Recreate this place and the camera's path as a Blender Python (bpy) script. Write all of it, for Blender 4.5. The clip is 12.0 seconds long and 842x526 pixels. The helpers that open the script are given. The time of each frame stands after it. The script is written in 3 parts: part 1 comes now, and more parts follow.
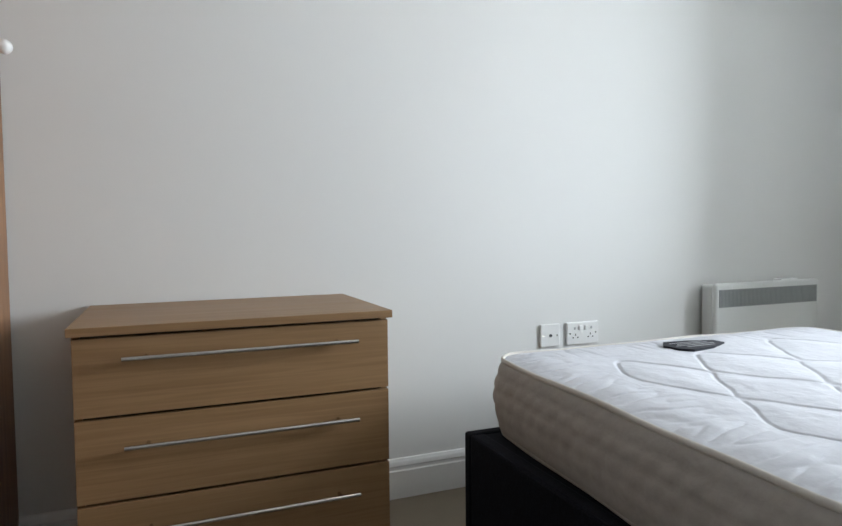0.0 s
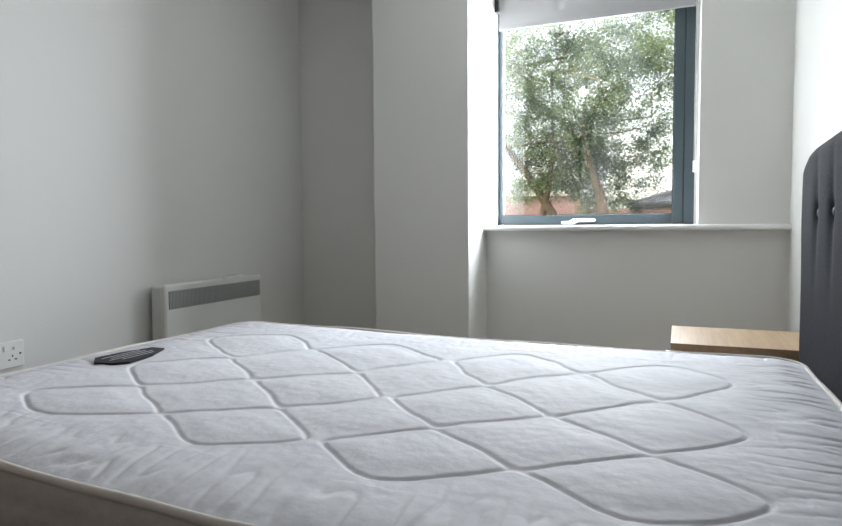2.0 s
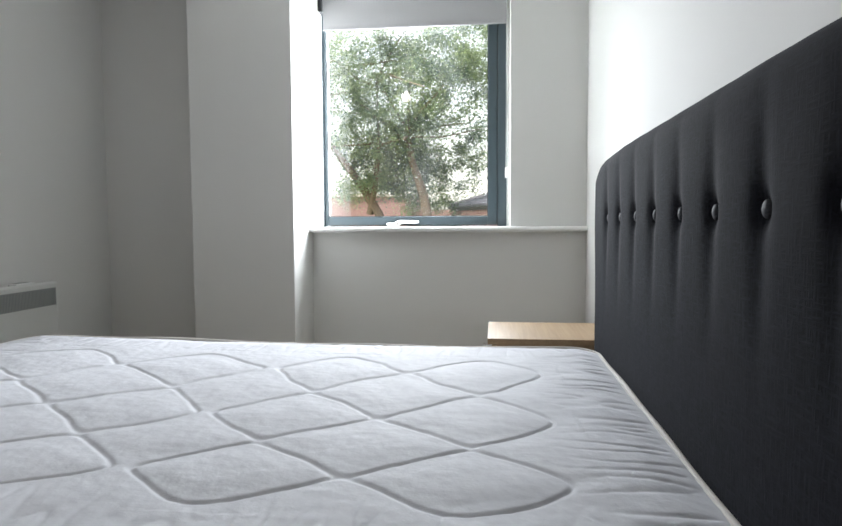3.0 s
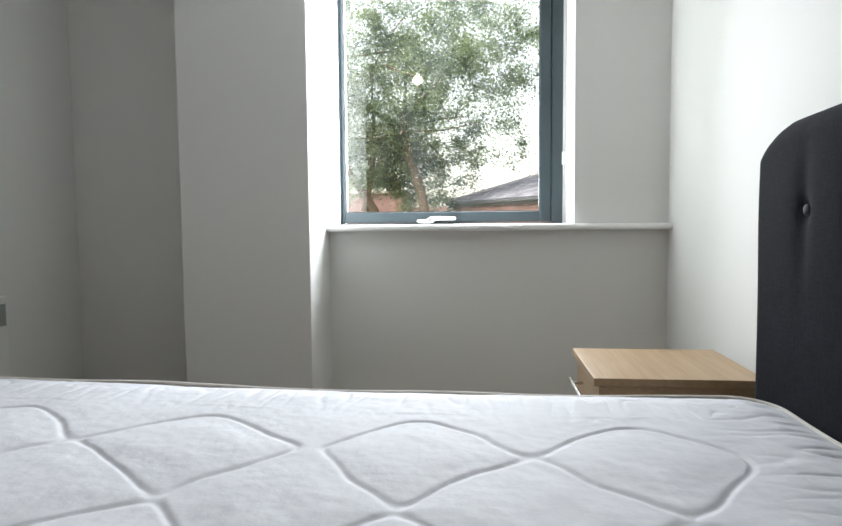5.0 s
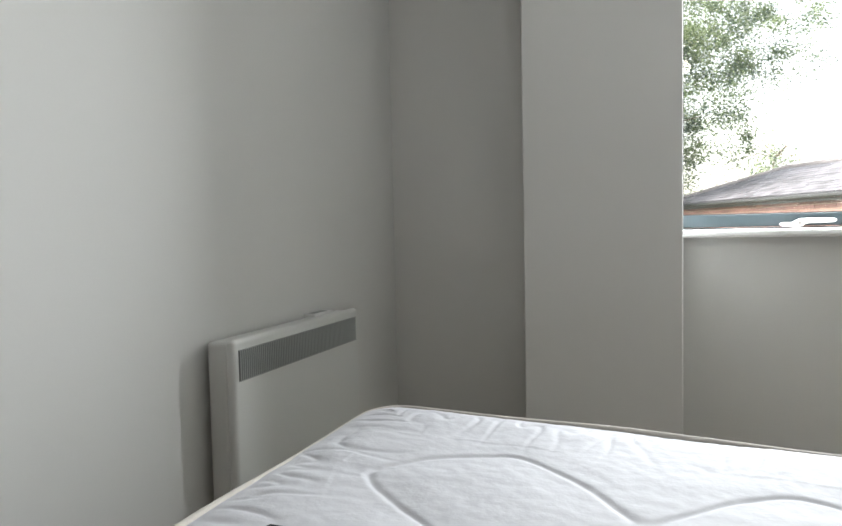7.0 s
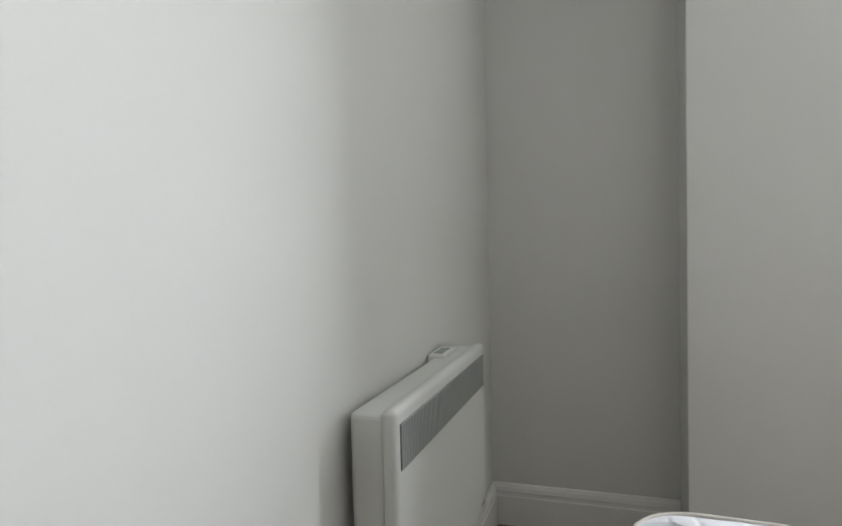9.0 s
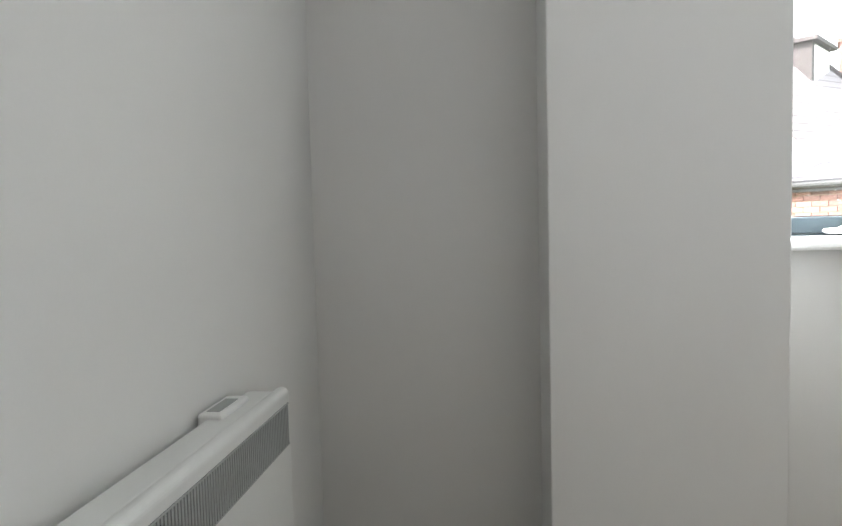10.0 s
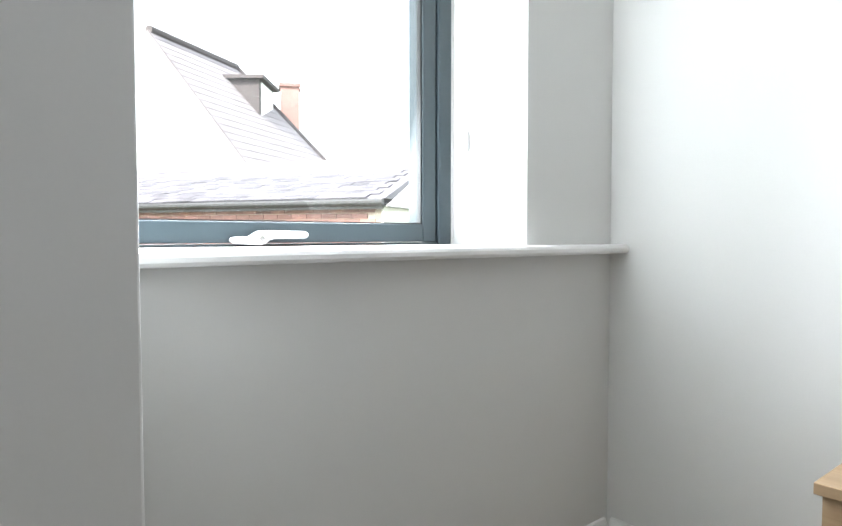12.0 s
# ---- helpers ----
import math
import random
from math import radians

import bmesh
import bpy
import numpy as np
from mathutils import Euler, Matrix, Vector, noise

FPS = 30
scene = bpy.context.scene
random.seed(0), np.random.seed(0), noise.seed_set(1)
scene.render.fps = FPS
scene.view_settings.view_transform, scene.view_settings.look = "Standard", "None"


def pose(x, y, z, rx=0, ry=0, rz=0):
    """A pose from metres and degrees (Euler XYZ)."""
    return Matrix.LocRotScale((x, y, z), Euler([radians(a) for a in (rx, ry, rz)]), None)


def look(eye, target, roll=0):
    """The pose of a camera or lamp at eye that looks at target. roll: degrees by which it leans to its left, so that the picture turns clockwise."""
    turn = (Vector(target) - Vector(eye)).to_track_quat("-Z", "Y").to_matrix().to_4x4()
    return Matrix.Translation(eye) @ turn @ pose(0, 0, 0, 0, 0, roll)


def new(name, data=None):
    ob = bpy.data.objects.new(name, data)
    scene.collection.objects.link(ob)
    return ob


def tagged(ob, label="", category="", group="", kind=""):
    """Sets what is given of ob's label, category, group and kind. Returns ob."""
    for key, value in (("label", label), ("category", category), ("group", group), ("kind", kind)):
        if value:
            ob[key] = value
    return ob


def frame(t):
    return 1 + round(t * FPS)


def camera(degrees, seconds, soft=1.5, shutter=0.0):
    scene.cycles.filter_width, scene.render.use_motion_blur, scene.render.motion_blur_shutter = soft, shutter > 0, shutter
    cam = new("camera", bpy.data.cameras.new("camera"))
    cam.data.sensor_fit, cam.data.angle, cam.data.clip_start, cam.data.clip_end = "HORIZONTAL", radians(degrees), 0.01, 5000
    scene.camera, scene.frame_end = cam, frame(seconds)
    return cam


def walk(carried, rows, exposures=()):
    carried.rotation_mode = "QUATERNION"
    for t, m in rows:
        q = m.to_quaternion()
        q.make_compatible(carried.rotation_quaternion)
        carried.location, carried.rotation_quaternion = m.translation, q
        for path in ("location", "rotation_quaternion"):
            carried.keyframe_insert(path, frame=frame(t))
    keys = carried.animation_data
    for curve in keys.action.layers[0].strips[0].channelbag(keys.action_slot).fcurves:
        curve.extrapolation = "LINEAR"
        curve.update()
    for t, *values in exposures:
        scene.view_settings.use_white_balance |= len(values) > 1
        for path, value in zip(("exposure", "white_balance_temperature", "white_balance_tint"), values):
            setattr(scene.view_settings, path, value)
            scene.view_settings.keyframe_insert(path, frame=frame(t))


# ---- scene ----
# the camera and its walk
cam = camera(68.0, 12.0, soft=1.5)
ROWS = [
    (0.0, 2.0668, -3.3722, 0.9477, 67.746, -2.839, 0.547),
    (0.5, 1.9949, -3.2746, 0.9454, 57.566, -2.910, 0.604),
    (1.0, 1.9409, -3.2020, 0.9446, 44.008, -2.932, 0.504),
    (1.5, 1.9792, -3.1714, 0.9444, 32.463, -3.172, 0.502),
    (2.0, 2.0342, -3.1657, 0.9503, 22.383, -3.393, 0.434),
    (2.5, 2.0524, -3.1842, 0.9502, 12.816, -3.473, 0.294),
    (3.0, 2.0394, -3.1534, 0.9595, 6.704, -3.526, 0.278),
    (5.0, 1.7476, -2.5929, 0.9595, 5.640, -3.770, 0.491),
    (5.5, 1.5173, -2.4814, 0.9725, 6.525, -3.457, 0.514),
    (6.0, 1.3242, -2.4359, 0.9780, 10.011, -3.348, 0.649),
    (6.5, 1.1579, -2.4215, 0.9710, 15.420, -3.226, 0.837),
    (7.0, 1.0616, -2.4191, 0.9671, 21.625, -2.939, 1.243),
    (7.5, 0.8747, -2.4073, 0.9836, 21.962, -2.505, 1.624),
    (9.5, 0.4178, -1.9342, 0.9991, 13.585, -2.959, 1.287),
    (10.0, 0.4739, -1.6914, 1.0098, 6.275, -3.511, 1.439),
    (10.5, 0.5942, -1.4647, 0.9925, -0.265, -2.495, 0.670),
    (11.0, 0.6297, -1.2827, 0.9875, -10.417, -2.455, 0.188),
    (11.5, 0.7463, -1.1322, 0.9738, -24.293, -2.420, -0.027),
    (12.0, 0.8968, -1.0486, 0.9723, -39.744, -2.504, 0.004),
]
EXPOSURES = [(0.0, 3.2, 6250, 8), (0.5, 2.98, 6350, 8), (1.0, 2.75, 6450, 8), (1.5, 2.65, 6500, 9), (3.0, 2.63, 6500, 10), (5.0, 2.53, 6600, 9), (6.0, 2.62, 6750, 9), (6.7, 2.62, 6750, 9),
             (7.5, 2.85, 6750, 9), (9.5, 3.05, 6650, 10), (10.5, 3.33, 6550, 11), (11.5, 2.68, 6450, 10), (12.0, 2.8, 6400, 10)]
walk(cam, [(t, pose(x, y, z, 90 + p, r, w)) for t, x, y, z, w, p, r in ROWS], EXPOSURES)

# ---- daylight ----
SUN_AZ, SUN_EL = -102.0, 46.0      # degrees from +y towards -x, and above the horizon
world = bpy.data.worlds.new("sky")
scene.world = world
world.use_nodes = True
wn = world.node_tree
sky = wn.nodes.new("ShaderNodeTexSky")
sky.sky_type = "NISHITA"
sky.sun_disc = False
sky.sun_elevation = radians(SUN_EL)
sky.sun_rotation = radians(SUN_AZ)
sky.air_density, sky.dust_density, sky.ozone_density = 1.5, 3.0, 0.3
wn.nodes["Background"].inputs["Strength"].default_value = 0.15
haze = wn.nodes.new("ShaderNodeHueSaturation")      # thin bright haze over the blue
haze.inputs["Saturation"].default_value, haze.inputs["Value"].default_value = 0.35, 0.95
wn.links.new(sky.outputs["Color"], haze.inputs["Color"])
wn.links.new(haze.outputs["Color"], wn.nodes["Background"].inputs["Color"])
sun_data = bpy.data.lights.new("sun", "SUN")
sun_data.energy, sun_data.angle, sun_data.color = 2.2, radians(0.6), (1.0, 0.95, 0.87)
sun = new("sun", sun_data)
sun_from = Vector((math.sin(radians(SUN_AZ)) * math.cos(radians(SUN_EL)), math.cos(radians(SUN_AZ)) * math.cos(radians(SUN_EL)), math.sin(radians(SUN_EL))))
sun.matrix_world = look(sun_from * 40, (0, 0, 0))

# the sky's light where it comes through the window opening
day_data = bpy.data.lights.new("window_daylight", "AREA")
day_data.shape, day_data.size, day_data.size_y = "RECTANGLE", 0.94, 1.20
day_data.energy, day_data.color, day_data.spread = 23.0, (0.90, 0.95, 1.0), radians(170)
day = new("window_daylight", day_data)
day.matrix_world = look((1.60, 0.65, 1.62), (0.87, -0.06, 1.42))

# ---- materials ----
def material(name, base, rough=0.6, metal=0.0, spread=0.08, grain=30.0, stain=2.5, bump=0.15, depth=0.002, stretch=(1, 1, 1), coat=0.0, random_spread=0.0):
    """A surface with fine grain, broad stains and relief, at real size."""
    m = bpy.data.materials.new(name)
    m.use_nodes = True
    nt = m.node_tree
    n, link = nt.nodes, nt.links.new
    p = n["Principled BSDF"]
    co = n.new("ShaderNodeTexCoord")
    mp = n.new("ShaderNodeMapping")
    mp.inputs["Scale"].default_value = stretch
    link(co.outputs["Object"], mp.inputs["Vector"])
    fine, broad = n.new("ShaderNodeTexNoise"), n.new("ShaderNodeTexNoise")
    fine.inputs["Scale"].default_value, fine.inputs["Detail"].default_value = grain, 5
    broad.inputs["Scale"].default_value, broad.inputs["Detail"].default_value = stain, 3
    link(mp.outputs["Vector"], fine.inputs["Vector"])
    link(mp.outputs["Vector"], broad.inputs["Vector"])
    add = n.new("ShaderNodeMath")
    add.operation = "ADD"
    link(fine.outputs["Fac"], add.inputs[0])
    link(broad.outputs["Fac"], add.inputs[1])
    rng = n.new("ShaderNodeMapRange")
    rng.inputs["From Min"].default_value, rng.inputs["From Max"].default_value = 0.6, 1.4
    rng.inputs["To Min"].default_value, rng.inputs["To Max"].default_value = 1 - spread, 1 + spread
    link(add.outputs[0], rng.inputs["Value"])
    value = rng.outputs["Result"]
    if random_spread:
        info, rr, mul = n.new("ShaderNodeObjectInfo"), n.new("ShaderNodeMapRange"), n.new("ShaderNodeMath")
        rr.inputs["To Min"].default_value, rr.inputs["To Max"].default_value = 1 - random_spread, 1 + random_spread
        link(info.outputs["Random"], rr.inputs["Value"])
        mul.operation = "MULTIPLY"
        link(value, mul.inputs[0])
        link(rr.outputs["Result"], mul.inputs[1])
        value = mul.outputs[0]
    mixer = n.new("ShaderNodeVectorMath")
    mixer.operation = "SCALE"
    mixer.inputs[0].default_value = base
    link(value, mixer.inputs["Scale"])
    link(mixer.outputs["Vector"], p.inputs["Base Color"])
    rg = n.new("ShaderNodeMapRange")
    rg.inputs["To Min"].default_value, rg.inputs["To Max"].default_value = max(0.02, rough - 0.07), min(1, rough + 0.07)
    link(broad.outputs["Fac"], rg.inputs["Value"])
    link(rg.outputs["Result"], p.inputs["Roughness"])
    p.inputs["Metallic"].default_value = metal
    p.inputs["Coat Weight"].default_value = coat
    if bump:
        b = n.new("ShaderNodeBump")
        b.inputs["Strength"].default_value, b.inputs["Distance"].default_value = bump, depth
        link(fine.outputs["Fac"], b.inputs["Height"])
        link(b.outputs["Normal"], p.inputs["Normal"])
    return m


def wood_material(name, light, dark, along=(1, 1, 1), rough=0.45, grain=9.0):
    """Oak-look foil: streaks that run along the axis with the smallest scale."""
    m = material(name, light, rough, spread=0.0, grain=60, stain=3, bump=0.12, depth=0.0008, stretch=along)
    nt = m.node_tree
    n, link = nt.nodes, nt.links.new
    co = [k for k in n if k.bl_idname == "ShaderNodeMapping"][0]
    w = n.new("ShaderNodeTexNoise")
    w.inputs["Scale"].default_value, w.inputs["Detail"].default_value, w.inputs["Distortion"].default_value = grain, 8, 0.6
    link(co.outputs["Vector"], w.inputs["Vector"])
    ramp = n.new("ShaderNodeValToRGB")
    ramp.color_ramp.elements[0].position, ramp.color_ramp.elements[1].position = 0.32, 0.66
    ramp.color_ramp.elements[0].color, ramp.color_ramp.elements[1].color = (*dark, 1), (*light, 1)
    link(w.outputs["Fac"], ramp.inputs["Fac"])
    link(ramp.outputs["Color"], n["Principled BSDF"].inputs["Base Color"])
    return m


def weave_material(name, base, scale, depth, spread=0.25, rough=0.9):
    """Cloth: crossed threads with slubs."""
    m = material(name, base, rough, spread=spread, grain=scale * 0.6, stain=4, bump=0)
    nt = m.node_tree
    n, link = nt.nodes, nt.links.new
    p = n["Principled BSDF"]
    co = n["Texture Coordinate"]
    heights = []
    for k, st in enumerate(((1, 1, 0.12), (1, 0.12, 1))):
        mp, tx = n.new("ShaderNodeMapping"), n.new("ShaderNodeTexNoise")
        mp.inputs["Scale"].default_value = st
        tx.inputs["Scale"].default_value, tx.inputs["Detail"].default_value = scale, 3
        link(co.outputs["Object"], mp.inputs["Vector"])
        link(mp.outputs["Vector"], tx.inputs["Vector"])
        heights.append(tx.outputs["Fac"])
    mx = n.new("ShaderNodeMath")
    mx.operation = "MAXIMUM"
    link(heights[0], mx.inputs[0])
    link(heights[1], mx.inputs[1])
    b = n.new("ShaderNodeBump")
    b.inputs["Strength"].default_value, b.inputs["Distance"].default_value = 0.6, depth
    link(mx.outputs[0], b.inputs["Height"])
    link(b.outputs["Normal"], p.inputs["Normal"])
    old = p.inputs["Base Color"].links[0].from_socket
    r = n.new("ShaderNodeMapRange")
    r.inputs["From Min"].default_value, r.inputs["From Max"].default_value = 0.4, 0.75
    r.inputs["To Min"].default_value, r.inputs["To Max"].default_value = 1 - spread, 1 + spread
    link(mx.outputs[0], r.inputs["Value"])
    s = n.new("ShaderNodeVectorMath")
    s.operation = "SCALE"
    link(old, s.inputs[0])
    link(r.outputs["Result"], s.inputs["Scale"])
    link(s.outputs["Vector"], p.inputs["Base Color"])
    p.inputs["Sheen Weight"].default_value = 0.0
    p.inputs["Specular IOR Level"].default_value = 0.08
    return m


PAINT = material("wall_paint", (0.705, 0.705, 0.690), 0.75, spread=0.012, grain=180, stain=1.2, bump=0.06, depth=0.0006)
GLOSS = material("white_gloss_paint", (0.80, 0.80, 0.79), 0.35, spread=0.02, grain=60, stain=3, bump=0.05, depth=0.0006)
CEIL = material("ceiling_paint", (0.75, 0.75, 0.735), 0.85, spread=0.012, grain=150, stain=1.0, bump=0.05, depth=0.0006)
CARPET = material("carpet", (0.27, 0.225, 0.17), 0.95, spread=0.25, grain=400, stain=3, bump=0.8, depth=0.006)
# one oak in two tones: chest darkened for shade, cabinet lightened for window sheen
OAK_Y = wood_material("oak_foil", (0.285, 0.170, 0.080), (0.222, 0.127, 0.056), (9, 0.35, 12))
OAK_LIT = wood_material("lit_oak_foil", (0.385, 0.268, 0.158), (0.322, 0.215, 0.120), (9, 0.35, 12))
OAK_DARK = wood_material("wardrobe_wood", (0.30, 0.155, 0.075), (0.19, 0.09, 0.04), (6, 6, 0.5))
STEEL = material("brushed_steel", (0.55, 0.53, 0.50), 0.24, 1.0, spread=0.04, grain=200, stain=8, bump=0.0, depth=0.0003)
PLASTIC = material("white_plastic", (0.80, 0.80, 0.79), 0.30, spread=0.015, grain=90, stain=8, bump=0.02, depth=0.0003)
DARK = material("dark_plastic", (0.02, 0.021, 0.024), 0.45, spread=0.1, grain=80, stain=8, bump=0.03, depth=0.0003)
ENAMEL = material("heater_enamel", (0.68, 0.69, 0.675), 0.38, spread=0.015, grain=250, stain=5, bump=0.04, depth=0.0004)
GRILLE = material("heater_grille", (0.36, 0.378, 0.374), 0.5, spread=0.06, grain=120, stain=6, bump=0.03, depth=0.0003)
FRAME = material("window_aluminium", (0.040, 0.060, 0.071), 0.42, spread=0.05, grain=160, stain=4, bump=0.04, depth=0.0004)
SEAL = material("rubber_seal", (0.015, 0.016, 0.018), 0.6, spread=0.1, grain=60, stain=5, bump=0)
BLIND = material("blind_fabric", (0.34, 0.34, 0.345), 0.9, spread=0.03, grain=500, stain=2, bump=0.15, depth=0.0005)
TICKING = material("mattress_ticking", (0.565, 0.572, 0.610), 0.8, spread=0.03, grain=52, stain=16, bump=0.55, depth=0.0022)
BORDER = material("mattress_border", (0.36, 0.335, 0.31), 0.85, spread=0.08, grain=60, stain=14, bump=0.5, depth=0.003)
PIPING = material("mattress_tape", (0.56, 0.53, 0.49), 0.8, spread=0.05, grain=200, stain=8, bump=0.2, depth=0.001)
CHARCOAL = weave_material("charcoal_weave", (0.0084, 0.0091, 0.0130), 300, 0.0009, 0.45)
CHARCOAL.node_tree.nodes["Principled BSDF"].inputs["Sheen Weight"].default_value = 0.025
CHARCOAL.node_tree.nodes["Principled BSDF"].inputs["Sheen Roughness"].default_value = 0.35
CHARCOAL.node_tree.nodes["Principled BSDF"].inputs["Sheen Tint"].default_value = (0.80, 0.85, 1.0, 1)
LABEL = material("woven_label", (0.012, 0.0125, 0.018), 0.97, spread=0.15, grain=200, stain=10, bump=0.1, depth=0.0005)
THREAD = material("label_thread", (0.42, 0.42, 0.43), 0.8, spread=0.1, grain=200, stain=10, bump=0)
BARK = material("bark", (0.115, 0.080, 0.052), 0.9, spread=0.35, grain=9, stain=1.2, bump=0.9, depth=0.03, stretch=(1, 1, 0.35))
# white in place of daylight glare on outside walls and gables
GLARE_WHITE = material("glare_white", (0.72, 0.70, 0.68), 0.85, spread=0.05, grain=25, stain=0.8, bump=0.3, depth=0.004)
SLATE = material("roof_slate", (0.092, 0.089, 0.104), 0.8, spread=0.28, grain=12, stain=0.9, bump=0.4, depth=0.008, random_spread=0.4)
TILE = material("roof_tile", (0.22, 0.20, 0.21), 0.85, spread=0.2, grain=10, stain=0.7, bump=0.4, depth=0.01)
BRICK = material("brick_red", (0.21, 0.115, 0.10), 0.85, spread=0.25, grain=14, stain=1.5, bump=0.5, depth=0.006, random_spread=0.3)
MORTAR = material("mortar", (0.40, 0.34, 0.29), 0.95, spread=0.15, grain=25, stain=2, bump=0.4, depth=0.005)
LEAD = material("lead_cheek", (0.055, 0.046, 0.048), 0.8, spread=0.15, grain=8, stain=1.5, bump=0.3, depth=0.006)
GRASS = material("grass_ground", (0.075, 0.095, 0.035), 0.95, spread=0.35, grain=2.0, stain=0.12, bump=0.8, depth=0.05)
CHAIN = material("blind_chain", (0.75, 0.75, 0.74), 0.4, spread=0.03, grain=60, stain=9, bump=0)

GLASS = bpy.data.materials.new("window_glass")
GLASS.use_nodes = True
gn = GLASS.node_tree
gn.nodes.clear()
g_out, g_mix = gn.nodes.new("ShaderNodeOutputMaterial"), gn.nodes.new("ShaderNodeMixShader")
g_clear, g_shine = gn.nodes.new("ShaderNodeBsdfTransparent"), gn.nodes.new("ShaderNodeBsdfGlossy")
g_face, g_pow, g_range = gn.nodes.new("ShaderNodeLayerWeight"), gn.nodes.new("ShaderNodeMath"), gn.nodes.new("ShaderNodeMapRange")
g_clear.inputs["Color"].default_value = (0.965, 0.975, 0.972, 1)
g_shine.inputs["Roughness"].default_value = 0.0
g_face.inputs["Blend"].default_value = 0.5
g_pow.operation = "POWER"
g_pow.inputs[1].default_value = 4.5
g_range.inputs["To Min"].default_value, g_range.inputs["To Max"].default_value = 0.045, 0.9
gn.links.new(g_face.outputs["Facing"], g_pow.inputs[0])
gn.links.new(g_pow.outputs[0], g_range.inputs["Value"])
gn.links.new(g_range.outputs["Result"], g_mix.inputs[0])
gn.links.new(g_clear.outputs[0], g_mix.inputs[1])
gn.links.new(g_shine.outputs[0], g_mix.inputs[2])
# a thin film of dust smears on the pane, added for the view's pale haze
g_dust_haze, g_veil = gn.nodes.new("ShaderNodeBsdfTranslucent"), gn.nodes.new("ShaderNodeMixShader")
g_co, g_map, g_noise, g_film = gn.nodes.new("ShaderNodeTexCoord"), gn.nodes.new("ShaderNodeMapping"), gn.nodes.new("ShaderNodeTexNoise"), gn.nodes.new("ShaderNodeMapRange")
g_dust_haze.inputs["Color"].default_value = (0.75, 0.78, 0.80, 1)
g_map.inputs["Scale"].default_value = (5.0, 1.0, 1.6)
g_noise.inputs["Scale"].default_value, g_noise.inputs["Detail"].default_value = 1.6, 5
g_film.inputs["From Min"].default_value, g_film.inputs["From Max"].default_value = 0.38, 0.72
g_film.inputs["To Min"].default_value, g_film.inputs["To Max"].default_value = 0.0, 0.0028
gn.links.new(g_co.outputs["Object"], g_map.inputs["Vector"])
gn.links.new(g_map.outputs["Vector"], g_noise.inputs["Vector"])
gn.links.new(g_noise.outputs["Fac"], g_film.inputs["Value"])
gn.links.new(g_film.outputs["Result"], g_veil.inputs[0])
gn.links.new(g_mix.outputs[0], g_veil.inputs[1])
gn.links.new(g_dust_haze.outputs[0], g_veil.inputs[2])
gn.links.new(g_veil.outputs[0], g_out.inputs["Surface"])

BULB = bpy.data.materials.new("lit_bulb")
BULB.use_nodes = True
BULB.node_tree.nodes["Principled BSDF"].inputs["Emission Color"].default_value = (1.0, 0.90, 0.76, 1)
BULB.node_tree.nodes["Principled BSDF"].inputs["Emission Strength"].default_value = 3.5

LEAF = bpy.data.materials.new("leaves")
LEAF.use_nodes = True
ln = LEAF.node_tree
l_p = ln.nodes["Principled BSDF"]
l_geo, l_ramp = ln.nodes.new("ShaderNodeNewGeometry"), ln.nodes.new("ShaderNodeValToRGB")
l_ramp.color_ramp.elements[0].color, l_ramp.color_ramp.elements[1].color = (0.045, 0.078, 0.061, 1), (0.205, 0.258, 0.118, 1)
l_co, l_noise, l_add = ln.nodes.new("ShaderNodeTexCoord"), ln.nodes.new("ShaderNodeTexNoise"), ln.nodes.new("ShaderNodeMath")
l_noise.inputs["Scale"].default_value, l_noise.inputs["Detail"].default_value = 1.3, 2      # clumps lighter and darker than one another
l_span = ln.nodes.new("ShaderNodeMapRange")
l_span.inputs["From Min"].default_value, l_span.inputs["From Max"].default_value = 0.35, 0.65
l_span.inputs["To Min"].default_value, l_span.inputs["To Max"].default_value = -0.45, 0.45
ln.links.new(l_co.outputs["Object"], l_noise.inputs["Vector"])
ln.links.new(l_noise.outputs["Fac"], l_span.inputs["Value"])
l_add.operation = "ADD"
ln.links.new(l_geo.outputs["Random Per Island"], l_add.inputs[0])
ln.links.new(l_span.outputs["Result"], l_add.inputs[1])
ln.links.new(l_add.outputs[0], l_ramp.inputs["Fac"])
ln.links.new(l_ramp.outputs["Color"], l_p.inputs["Base Color"])
l_p.inputs["Roughness"].default_value = 0.45
l_tr, l_mix = ln.nodes.new("ShaderNodeBsdfTranslucent"), ln.nodes.new("ShaderNodeMixShader")
ln.links.new(l_ramp.outputs["Color"], l_tr.inputs["Color"])
l_mix.inputs[0].default_value = 0.4
ln.links.new(l_p.outputs[0], l_mix.inputs[1])
ln.links.new(l_tr.outputs[0], l_mix.inputs[2])
ln.links.new(l_mix.outputs[0], ln.nodes["Material Output"].inputs["Surface"])


# ---- building blocks ----
def box(bm, a, b, bevel=0.0, segments=2):
    """A box from corner a to corner b, its edges rounded by bevel."""
    made = bmesh.ops.create_cube(bm, size=1)["verts"]
    for v in made:
        v.co = Vector([a[i] + (b[i] - a[i]) * (v.co[i] + 0.5) for i in range(3)])
    if bevel:
        edges = list({e for v in made for e in v.link_edges})
        bmesh.ops.bevel(bm, geom=edges, offset=bevel, segments=segments, profile=0.5, affect="EDGES")
    return bm


